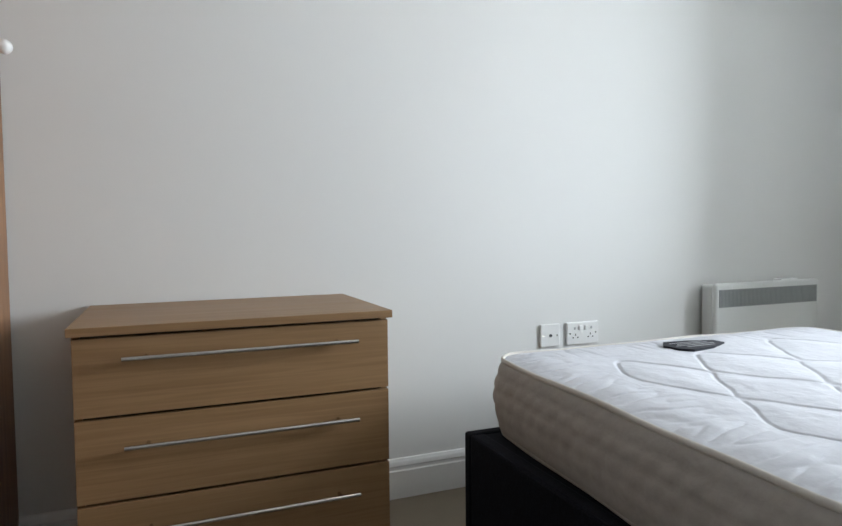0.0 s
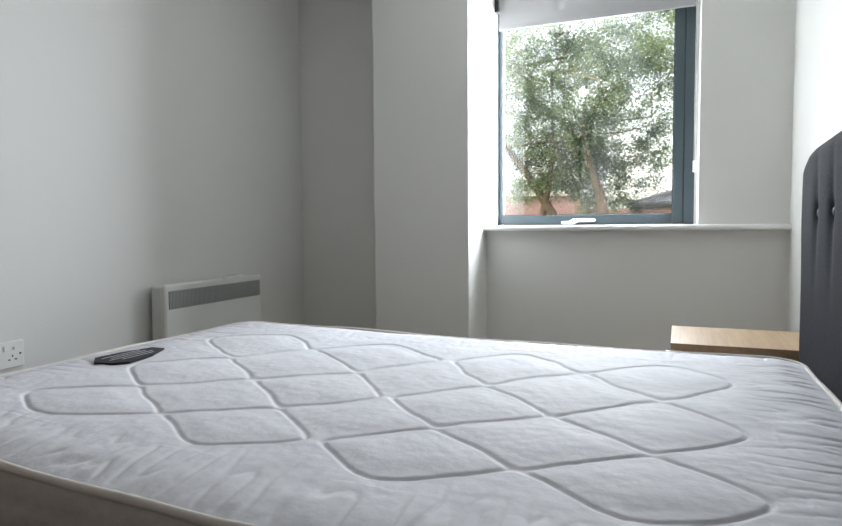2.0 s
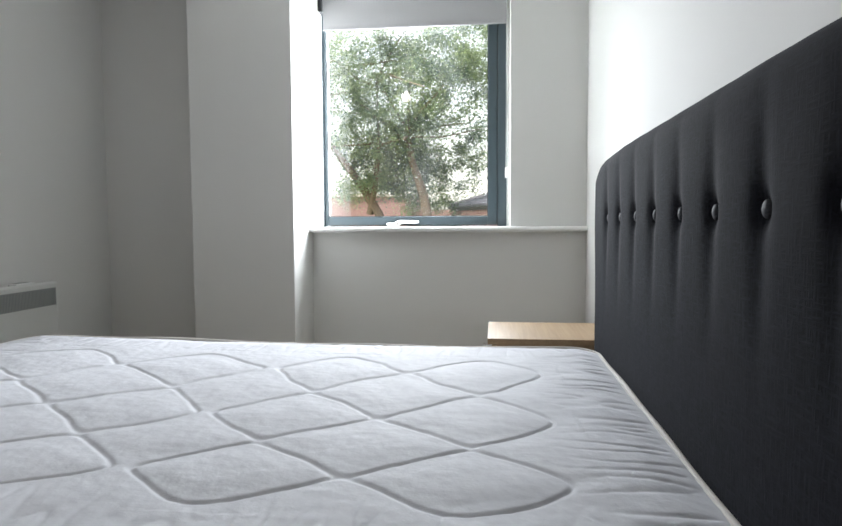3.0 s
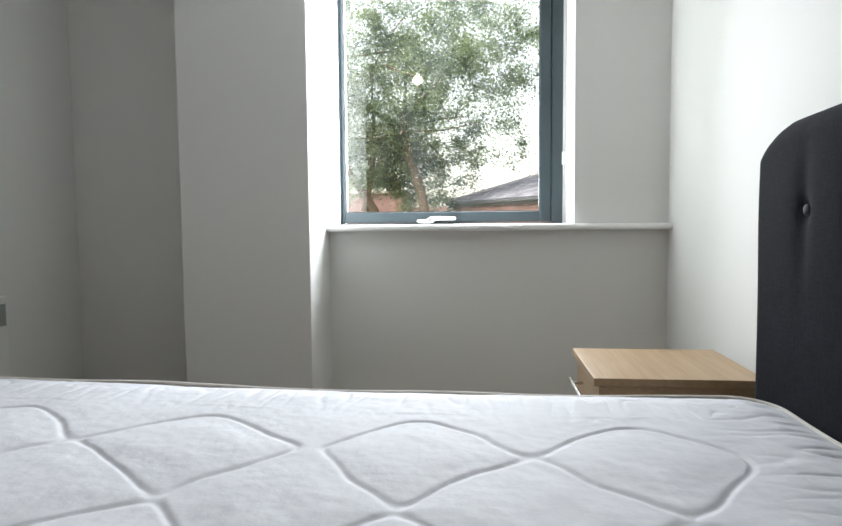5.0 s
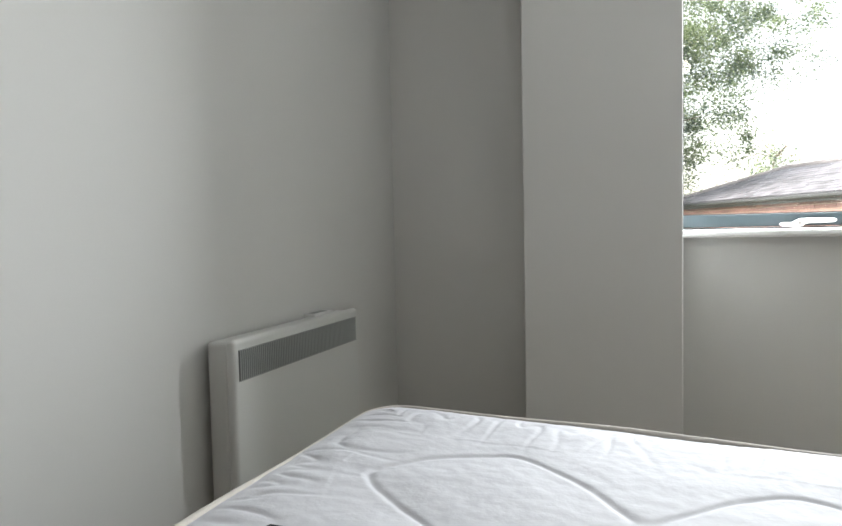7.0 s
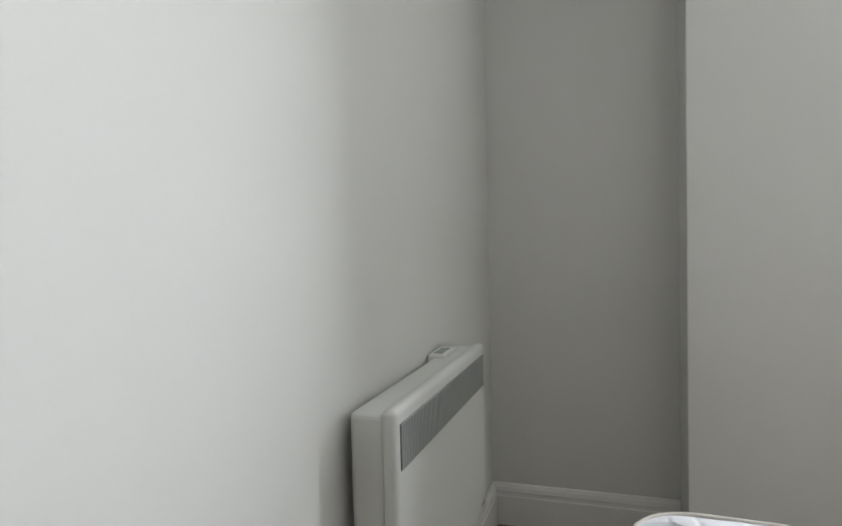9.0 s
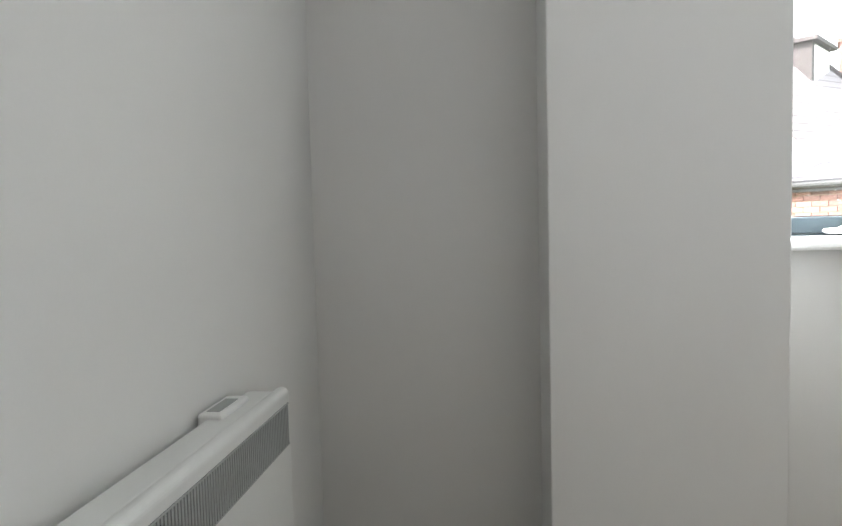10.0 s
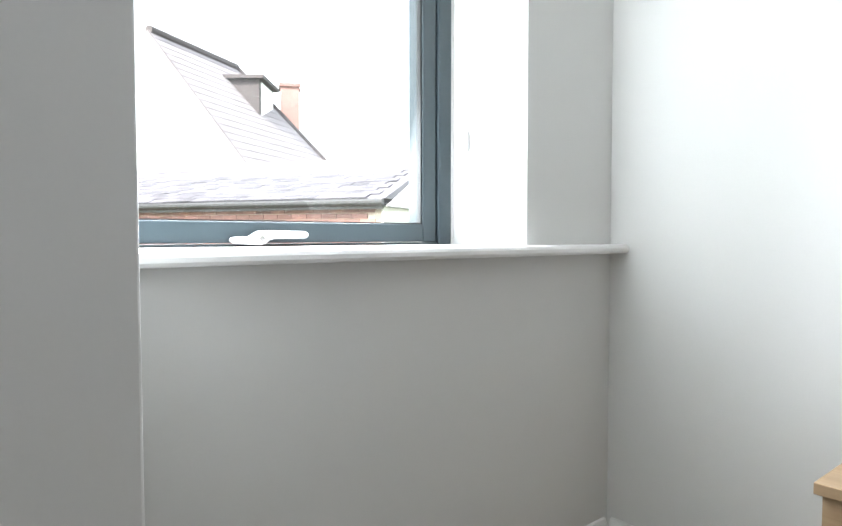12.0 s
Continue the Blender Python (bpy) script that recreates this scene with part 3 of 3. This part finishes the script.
def groove(x, y):
    """How far the stitching pulls the ticking down, or the filling lifts it, at a point of the top."""
    u = float(np.interp(x, QUILT_X, range(-5, 6))) + 0.06 * noise.noise((x * 9, y * 9, 7))
    v = float(np.interp(y, QUILT_Y, range(-4, 5))) + 0.06 * noise.noise((x * 9, y * 9, 11))
    u += 0.32 * max(0.0, min(1.0, v - 1)) * max(0.0, min(1.0, -u))      # the far waves lean towards the foot
    if abs(u) > 4.0 or abs(v) > 3.0:
        return 0.0026
    rim_ = max(abs(u) - 3.0, abs(v) - 2.0, 0)
    soft = 0.015 + 0.40 * min(1, rim_) ** 1.3 + 0.05 * math.exp(-(u / 0.30) ** 2)
    h = math.cos(math.pi * v) - math.cos(math.pi * u) - soft
    g = math.hypot(math.pi * math.sin(math.pi * u) / 0.19, math.pi * math.sin(math.pi * v) / 0.165)
    d = abs(h) / math.hypot(g, 7.0)
    out_ = h < 0 and (abs(u) > 3.0 or abs(v) > 2.0)
    return -0.0036 * math.exp(-(d / 0.0052) ** 2) + (0.0026 if out_ else 0.0040) * (1 - math.exp(-(d / 0.050) ** 2))


mt = thing("mattress", (1.3985, -1.894, 0.360), "white quilted double mattress with piped edges, bare", "mattress")
MX, MY = (BED_X1 - BED_X0) / 2, (BED_Y1 - BED_Y0) / 2


def skew(bm):
    """The mattress lies a little askew towards its foot."""
    for v_ in bm.verts:
        v_.co.y += 0.062 * max(0.0, 0.10 - v_.co.x) / 0.95
    return bm


def rounded(t, half, r):
    return max(-half + r, min(half - r, t))


def squircle(px, py, r=0.075, inset=0.0):
    """Pulls the corners of the outline round."""
    hx, hy = MX - inset, MY - inset
    cx, cy = rounded(px, hx, r), rounded(py, hy, r)
    dx, dy = px - cx, py - cy
    big = max(abs(dx), abs(dy))
    ln_ = math.hypot(dx, dy)
    if ln_ > 1e-9 and abs(dx) > 1e-9 and abs(dy) > 1e-9:
        dx, dy = dx * big / ln_, dy * big / ln_
    return cx + dx, cy + dy


topm = bmesh.new()
NX_, NY_ = 540, 380
grid = []
for j in range(NY_ + 1):
    line = []
    for i in range(NX_ + 1):
        px_, py_ = -MX + 2 * MX * i / NX_, -MY + 2 * MY * j / NY_
        e = min(MX - abs(px_), MY - abs(py_))
        x, y = squircle(px_, py_)
        wx, wy = x + 1.3985, y - 1.894
        z = 0.2285 + groove(wx, wy)
        z -= 0.012 * max(0, 1 - e / 0.09) ** 2.0
        pull = max(0, 1 - e / 0.22)
        fold = noise.noise((wx * 24, wy * 7, 0)) if MX - abs(px_) > MY - abs(py_) else noise.noise((wx * 6, wy * 24, 5))
        z -= pull * min(1.0, e / 0.05) * 0.0050 * max(0.0, 1 - abs(fold) * 3.2) ** 2
        z += 0.003 * noise.noise((wx * 4, wy * 4, 2)) + 0.0013 * noise.noise((wx * 16, wy * 16, 3)) + 0.0006 * noise.noise((wx * 45, wy * 45, 4))
        line.append(topm.verts.new((x, y, z)))
    grid.append(line)
for j in range(NY_):
    for i in range(NX_):
        topm.faces.new((grid[j][i], grid[j][i + 1], grid[j + 1][i + 1], grid[j + 1][i]))
part("quilted_top", skew(topm), TICKING, mt, smooth=True)


def outline(inset=0.0, n=56):
    """The plan of the mattress, as points round its edge."""
    pts_ = []
    r = 0.085
    for cx, cy, a0 in ((MX - r, MY - r, 0), (-MX + r, MY - r, 90), (-MX + r, -MY + r, 180), (MX - r, -MY + r, 270)):
        for k in range(9):
            a = radians(a0 + 90 * k / 8)
            pts_.append(Vector((cx + (r - inset) * math.cos(a), cy + (r - inset) * math.sin(a), 0)))
    out_ = []
    for p, q in zip(pts_, pts_[1:] + pts_[:1]):
        m_ = max(1, int((q - p).length / 0.012))
        out_ += [p + (q - p) * k / m_ for k in range(m_)]
    return out_


bd = bmesh.new()
ring0 = outline()
levels = 26
rings = []
for k in range(levels + 1):
    s = k / levels
    bulge = 0.027 * math.sin(math.pi * s) ** 0.6
    line = []
    along = 0.0
    ring = outline(-bulge)
    for i, p in enumerate(ring):
        along += (p - ring[i - 1]).length if i else 0.0
        # rows of small stitched pillows, each row half a pillow on from the last
        tier = s * 0.212 / 0.043
        a_ = along / 0.058 + 0.5 * (int(tier) % 2) + 0.25 * noise.noise((p.x * 6, p.y * 6, s * 4))
        puff = math.sqrt(abs(math.sin(math.pi * a_)) * abs(math.sin(math.pi * tier)))
        w = noise.noise((p.x * 17, p.y * 17, s * 3.4))
        nrm = Vector((p.x / MX, p.y / MY, 0)).normalized()
        q = p + nrm * (0.005 * w + 0.0075 * puff - 0.005) * math.sin(math.pi * s)
        line.append(bd.verts.new((q.x, q.y, 0.004 + s * 0.212)))
    rings.append(line)
for k in range(levels):
    for i in range(len(ring0)):
        i2 = (i + 1) % len(ring0)
        bd.faces.new((rings[k][i], rings[k][i2], rings[k + 1][i2], rings[k + 1][i]))
bd.faces.new(rings[0][::-1])
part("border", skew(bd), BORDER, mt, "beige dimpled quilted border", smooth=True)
for nm, z in (("top_piping", 0.2165), ("bottom_piping", 0.008)):
    cu = bmesh.new()
    ringp = outline(-0.001)
    tube = []
    for i, p in enumerate(ringp):
        q0, q1 = ringp[i - 1], ringp[(i + 1) % len(ringp)]
        side = (q1 - q0).normalized().cross(Vector((0, 0, 1)))
        wob = 0.006 * noise.noise((p.x * 3.5, p.y * 3.5, 9))
        tube.append([cu.verts.new(p + side * 0.0065 * math.cos(a) + Vector((0, 0, z + wob + 0.0075 * math.sin(a)))) for a in [k * math.pi / 4 for k in range(8)]])
    for i in range(len(tube)):
        a_, b_ = tube[i], tube[(i + 1) % len(tube)]
        for k in range(8):
            cu.faces.new((a_[k], a_[(k + 1) % 8], b_[(k + 1) % 8], b_[k]))
    bmesh.ops.recalc_face_normals(cu, faces=cu.faces)
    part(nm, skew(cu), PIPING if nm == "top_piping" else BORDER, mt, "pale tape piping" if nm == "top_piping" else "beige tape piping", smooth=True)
# woven maker's label sewn near the foot edge
lb = bmesh.new()
shape = [(0.553, -1.945), (0.560, -1.86), (0.585, -1.772), (0.632, -1.768), (0.672, -1.85), (0.684, -1.94), (0.655, -1.975), (0.60, -1.985)]
prism(lb, [(x - 1.3985, y + 1.869 - 0.052 + 0.025) for x, y in shape], "z", 0.2285, 0.2352)
lab = part("label", skew(lb), LABEL, mt, "dark woven label")
for a, b, c in ((0.585, -1.95, 0.13), (0.603, -1.935, 0.12), (0.622, -1.955, 0.15), (0.642, -1.93, 0.11)):
    part("lettering", skew(boxes(((a - 1.3985, b + 1.842, 0.2353), (a + 0.004 - 1.3985, b + c + 1.842, 0.2358)))), THREAD, lab, "pale unreadable stitched lettering")


# ---- outside ----
GROUND_Z = -1.35
gb = bmesh.new()
bmesh.ops.create_grid(gb, x_segments=60, y_segments=60, size=600)
for v in gb.verts:
    v.co.z = GROUND_Z + (0.15 * noise.noise((v.co.x * 0.05, v.co.y * 0.05, 0)) if v.co.length > 60 else 0)
setting("ground", gb, GRASS, "rough grass ground outside the window", "ground")

# low slate-roofed building: its front runs from P (far) to Q (near)
P, Q = Vector((1.0, 13.5, 0)), Vector((5.59, 5.38, 0))
run = Q - P
LEN = run.length
ANG = math.degrees(math.atan2(run.y, run.x))
EAVE = 1.44
shed = thing("outbuilding", (P.x, P.y, GROUND_Z), "low red-brick building with a grey slate hipped roof", "building", turn=ANG)
EZ = EAVE - GROUND_Z
DEEP, RISE = 3.4, 0.67     # local: x along the front, +y away from the room
part("wall", boxes(((0.02, 0.02, 0), (LEN, DEEP, EZ - 0.10))), MORTAR, shed)
# end wall and gable coloured white so that they vanish into bright daylight
part("gable_wall", boxes(((LEN + 0.0005, 0.0, 0), (LEN + 0.03, DEEP, EZ - 0.10))), GLARE_WHITE, shed, "end wall whitened for daylight glare")
part("gable", prism(bmesh.new(), [(-0.10, EZ - 0.098), (DEEP + 0.08, EZ - 0.098), (DEEP / 2, EZ + RISE - 0.02)], "x", LEN + 0.101, LEN + 0.125), GLARE_WHITE, shed, "gable end whitened for daylight glare")
part("fascia", boxes(((-0.06, -0.10, EZ - 0.13), (LEN + 0.06, -0.06, EZ - 0.01))), DARK, shed, "black fascia board")
part("gutter", rod(bmesh.new(), (-0.08, -0.135, EZ - 0.045), (LEN + 0.08, -0.135, EZ - 0.045), 0.045, sides=10), DARK, shed, "black half-round gutter")
part("soffit", boxes(((-0.06, -0.06, EZ - 0.10), (LEN + 0.06, 0.02, EZ - 0.085))), LEAD, shed)
rf = bmesh.new()
HIP = 1.72
v = [rf.verts.new(c) for c in ((-0.1, -0.12, EZ), (LEN + 0.1, -0.12, EZ), (LEN + 0.1, DEEP + 0.1, EZ), (-0.1, DEEP + 0.1, EZ), (HIP, DEEP / 2, EZ + RISE), (LEN + 0.1, DEEP / 2, EZ + RISE))]
for f in ((0, 1, 5, 4), (1, 2, 5), (2, 3, 4, 5), (3, 0, 4), (3, 2, 1, 0)):
    rf.faces.new([v[i] for i in f])
roof = part("roof", rf, SLATE, shed)
slope = Vector((0, DEEP / 2 + 0.12, RISE))
up = slope.normalized()
nrm = Vector((0, -up.z, up.y))
sl_l = slope.length
rnd = random.Random(5)
stuff_v, stuff_f = [], []
rows_n = 13
gauge = sl_l / rows_n
unit = bmesh.new()
box(unit, (0.004, 0, 0), (0.246, gauge * 1.12, 0.014))
slate_mesh = mesh("slate", unit, SLATE)
count = 0
for k in range(rows_n):
    x = -0.08 + (0.125 if k % 2 else 0)
    while x < LEN - 0.2:
        mid = (k + 0.5) / rows_n
        if x > -0.1 + mid * (HIP + 0.1):
            o = Vector((x, -0.12, EZ)) + up * (k * gauge) + nrm * (0.006 + rnd.uniform(0, 0.006))
            m = Matrix((Vector((1, 0, 0)), up, nrm)).transposed().to_4x4()
            tilt = Matrix.Rotation(radians(-1.6 + rnd.uniform(-0.7, 0.7)), 4, "X") @ Matrix.Rotation(radians(rnd.uniform(-1.2, 1.2)), 4, "Z")
            if count < 300:
                s_ = new("slate", slate_mesh)
                s_.parent = roof
                s_.matrix_local = Matrix.Translation(o) @ m @ tilt
            else:
                base = len(stuff_v)
                w = Matrix.Translation(o) @ m @ tilt
                stuff_v += [tuple(w @ q.co) for q in slate_mesh.vertices]
                stuff_f += [tuple(base + i for i in p.vertices) for p in slate_mesh.polygons]
            count += 1
        x += 0.25
if stuff_v:
    sm = bpy.data.meshes.new("slates")
    sm.from_pydata(stuff_v, [], stuff_f)
    sm.materials.append(SLATE)
    so = new("slates", sm)
    so.parent = roof
    tagged(so, "upper courses of grey slates", kind="stuff")
ridge = bmesh.new()
rod(ridge, (HIP, DEEP / 2, EZ + RISE + 0.02), (LEN, DEEP / 2, EZ + RISE + 0.02), 0.06, sides=10)
rod(ridge, (-0.1, -0.12, EZ + 0.02), (HIP, DEEP / 2, EZ + RISE + 0.02), 0.05, sides=10)
part("ridge", ridge, TILE, roof, "weathered ridge and hip tiles")
# bricks of the front, under the eave
ub = bmesh.new()
box(ub, (0.005, 0, 0.005), (0.220, 0.03, 0.070))
brick_mesh = mesh("brick", ub, BRICK)
bv, bf, count = [], [], 0
wall_ob = [c for c in shed.children if c.name.startswith("wall")][0]
for k in range(13):
    z = EZ - 0.10 - 0.075 * (k + 1)
    x = 0.02 + (0.1125 if k % 2 else 0)
    while x < LEN - 0.23:
        if k < 8 and x > LEN - 9.0 and count < 300:
            b = new("brick", brick_mesh)
            b.parent = wall_ob
            b.location = (x, rnd.uniform(-0.004, 0.002), z)
            count += 1
        else:
            base = len(bv)
            off = Vector((x, rnd.uniform(-0.004, 0.002), z))
            bv += [tuple(q.co + off) for q in brick_mesh.vertices]
            bf += [tuple(base + i for i in p.vertices) for p in brick_mesh.polygons]
        x += 0.225
bmh = bpy.data.meshes.new("bricks")
bmh.from_pydata(bv, [], bf)
bmh.materials.append(BRICK)
bo = new("bricks", bmh)
bo.parent = wall_ob
tagged(bo, "further courses of red brick", kind="stuff")

# taller house behind: a hipped roof, a dormer on its hip side and a chimney
house = thing("house", (7.27, 13.65, GROUND_Z), "tall house with a steep tiled roof, dormer and chimney", "house", turn=32.4)
HR, HE = 5.03 - GROUND_Z, 1.50 - GROUND_Z          # ridge and eave, over the ground; local x runs along the ridge
# house wall and gable get sun glare as a white colour
part("wall", boxes(((-3.0, -2.7, 0), (1.4, 0.2, HE - 0.05))), GLARE_WHITE, house, "house wall whitened for sun glare")
part("gable", prism(bmesh.new(), [(-2.93, HE - 0.05), (0.28, HE - 0.05), (0, HR - 0.02)], "x", -3.16, -3.105), GLARE_WHITE, house, "house gable whitened for sun glare")
hr = bmesh.new()
hv = [hr.verts.new(c) for c in ((-3.1, -2.96, HE), (1.64, -2.96, HE), (1.64, 0.3, HE), (-3.1, 0.3, HE), (-3.0, 0, HR), (0, 0, HR))]
for f in ((0, 1, 5, 4), (1, 2, 5), (2, 3, 4, 5), (3, 0, 4), (3, 2, 1, 0)):
    hr.faces.new([hv[i] for i in f])
h_roof = part("roof", hr, TILE, house, "steep pale tiled roof")
hs = Vector((0, 2.96, HR - HE))
run_l = hs.length
hs.normalize()
hn = Vector((0, -hs.z, hs.y))
cv, cf = [], []
for k in range(22):
    a = k / 22
    o = Vector((0, -2.96, HE)) + hs * (run_l * a) + hn * 0.01
    x0, x1 = -3.1 + 0.1 * a, 1.64 * (1 - a)
    base = len(cv)
    for xx in (x0, x1):
        for s, q in ((0, 0.0), (0, 0.014), (run_l / 22 * 1.05, 0.006)):
            cv.append(tuple(Vector((xx, 0, 0)) + o + hs * s + hn * q))
    cf += [(base, base + 3, base + 4, base + 1), (base + 1, base + 4, base + 5, base + 2)]
cm = bpy.data.meshes.new("tile_courses")
cm.from_pydata(cv, [], cf)
cm.materials.append(TILE)
co_ = new("tile_courses", cm)
co_.parent = h_roof
tagged(co_, "overlapping courses of pale tiles", kind="stuff")
cap = bmesh.new()
rod(cap, (-2.95, 0, HR + 0.03), (0, 0, HR + 0.03), 0.09, sides=10)
rod(cap, (0, 0, HR + 0.03), (1.64, -2.96, HE + 0.03), 0.07, sides=10)
part("ridge", cap, LEAD, h_roof, "dark ridge tiles")
chim = thing("chimney", (8.9, 14.0, HE + GROUND_Z), "square red-brick chimney stack on the tall house", "chimney", turn=-28)
part("stack", boxes(((-0.24, -0.3, -0.3), (0.24, 0.3, 3.34))), BRICK, chim)
part("cap", boxes(((-0.28, -0.34, 3.34), (0.28, 0.34, 3.43))), BRICK, chim)
dm = boxes(((-2.2, 0.0, -0.3), (0.0, 1.25, 1.46)))
dob = part("dormer", dm, LEAD, house, "slate-hung dormer")
dob.matrix_parent_inverse = house.matrix_world.inverted()
dob.matrix_basis = pose(7.20, 12.25, 3.05, 0, 0, -41)
part("dormer_roof", boxes(((-2.3, -0.10, 1.46), (0.12, 1.35, 1.54))), LEAD, dob)
part("dormer_window", boxes(((0.001, 0.14, 0.62), (0.025, 1.10, 1.40))), GLOSS, dob, "white dormer window")

# the house stands well behind the outbuilding
for ob in (house, chim):
    ob.scale = (1.8, 1.8, 1.8)
    ob.location = Vector((0.897, -1.05, 0.972)) * -0.8 + ob.location * 1.8

# long brick building behind the trees
far = thing("brick_building", (-9.0, 34.0, GROUND_Z), "long low red-brick building behind the trees", "building")
part("wall", boxes(((-13, 0, 0), (6.0, 8, 4.0))), BRICK, far)
part("parapet", boxes(((-13.1, -0.1, 4.0), (6.1, 8, 4.15))), MORTAR, far)
part("wing", boxes(((6.001, 1, 0), (8.6, 7, 3.2))), BRICK, far)
part("alarm_box", boxes(((-1.0, -0.12, 2.75), (-0.62, -0.001, 3.05))), PLASTIC, far, "small white box on the brick")


# ---- trees ----
def tree(name, place, label, stems, crown, leaves, leaf, seed, low=()):
    """Tapered stems with limbs, and a crown of single leaves in uneven sprays. crown: centre, radii. stems: runs of points with a radius."""
    rn = random.Random(seed)
    t = thing(name, place, label, "tree")
    tb = bmesh.new()
    tips = []

    def limb(points, r0, r1):
        prev = None
        n = len(points)
        for i, p in enumerate(points):
            p = Vector(p)
            r = r0 + (r1 - r0) * i / (n - 1)
            nxt = Vector(points[min(i + 1, n - 1)]) - Vector(points[max(i - 1, 0)])
            q = nxt.to_track_quat("Z", "Y")
            ring = [tb.verts.new(p + q @ Vector((r * math.cos(a), r * math.sin(a), 0)) * (1 + 0.12 * rn.uniform(-1, 1))) for a in [k * math.tau / 9 for k in range(9)]]
            if prev:
                for k in range(9):
                    tb.faces.new((prev[k], prev[(k + 1) % 9], ring[(k + 1) % 9], ring[k]))
            prev = ring

    c, rad = Vector(crown[0]), Vector(crown[1])
    for pts_, r0, r1 in stems:
        limb(pts_, r0, r1)
    for pts_, r0, r1 in stems:
        for k in range(9):
            i = rn.randrange(max(1, len(pts_) - 2), len(pts_))
            a = Vector(pts_[i])
            d = Vector((rn.gauss(0, 1), rn.gauss(0, 0.8), rn.uniform(-0.15, 0.9))).normalized()
            length = rn.uniform(1.2, 2.9)
            path_ = [a + d * length * s + Vector((0, 0, -0.25 * (s * length * 0.5) ** 2 + 0.1 * rn.gauss(0, 1))) for s in (0, 0.3, 0.65, 1)]
            limb(path_, r1 * 0.55 + 0.01, 0.008)
            tips += path_[1:]
    part("trunk", tb, BARK, t, "brown forked trunk", smooth=True)
    clusters = []
    while len(clusters) < 640:
        p = Vector((rn.uniform(-1, 1), rn.uniform(-1, 1), rn.uniform(-1, 1)))
        if p.length < 1 + 0.12 * math.sin(7 * p.x + 3 * p.z):
            clusters.append((c + Vector((p.x * rad.x, p.y * rad.y, p.z * rad.z)), rn.uniform(0.08, 0.28)))
    clusters += [(p, rn.uniform(0.2, 0.5)) for p in tips]
    clusters = [(p, s) for p, s in clusters if p.z > 4.3 or rn.random() < 0.75]
    clusters = [(p + Vector((0, 0.5, 0)) if p.z < 4.6 else p, s) for p, s in clusters]
    for lc, lr in low:
        lc, lr = Vector(lc), Vector(lr)
        clusters += [(lc + Vector((rn.uniform(-1, 1) * lr.x, rn.uniform(-1, 1) * lr.y, rn.uniform(-1, 1) * lr.z)), rn.uniform(0.08, 0.24)) for k in range(60)]
    lv, lf = [], []
    for k in range(leaves):
        cc, s = clusters[rn.randrange(len(clusters))]
        o = cc + Vector((rn.gauss(0, s), rn.gauss(0, s), rn.gauss(0, s * 0.85)))
        size = leaf * rn.uniform(0.6, 1.3)
        q = Euler((rn.uniform(-1.2, 1.2), rn.uniform(-1.2, 1.2), rn.uniform(0, 6.28))).to_matrix()
        base = len(lv)
        for x, y, z in ((0, -1, 0), (0.42, -0.1, 0.08), (0, 1, -0.1), (-0.42, -0.1, 0.08)):
            lv.append(tuple(o + q @ Vector((x, y, z)) * size))
        lf.append((base, base + 1, base + 2, base + 3))
    lm = bpy.data.meshes.new("crown")
    lm.from_pydata(lv, [], lf)
    lm.materials.append(LEAF)
    cr = new("crown", lm)
    cr.parent = t
    return t


tree("tree", (-0.3, 13.0, GROUND_Z), "broad leafy green tree with two leaning stems",
     [([(0.75, 0, 0), (0.66, 0, 1.4), (0.60, 0, 2.6), (0.50, 0, 3.1), (0.22, 0, 3.9), (0.1, 0, 4.6), (0.2, 0, 6.5)], 0.17, 0.07),
      ([(-0.30, 0.3, 0), (-0.45, 0.2, 1.8), (-0.72, 0.2, 2.6), (-1.25, 0.1, 3.5), (-2.0, 0, 4.5), (-2.6, 0, 5.6)], 0.16, 0.06),
      ([(-0.95, 0.2, 2.6), (-0.75, 0, 3.4), (-0.65, 0, 4.4), (-0.7, 0, 6.0)], 0.09, 0.04)],
     ((0.4, 0.2, 6.0), (4.1, 2.3, 2.5)), 190000, 0.034, 11,
     low=(((0.95, 0.5, 3.3), (0.95, 0.4, 1.1)), ((-0.9, 0.3, 3.8), (1.1, 0.4, 0.8)), ((0.2, 0.4, 3.9), (0.8, 0.4, 0.7))))
tree("small_tree", (4.9, 26.0, GROUND_Z), "thin yellow-green tree behind the slate roof",
     [([(0, 0, 0), (0.1, 0, 2.0), (-0.1, 0, 4.0), (0.1, 0, 5.0)], 0.08, 0.02)],
     ((0, 0, 4.2), (0.8, 0.8, 1.3)), 2600, 0.06, 4)
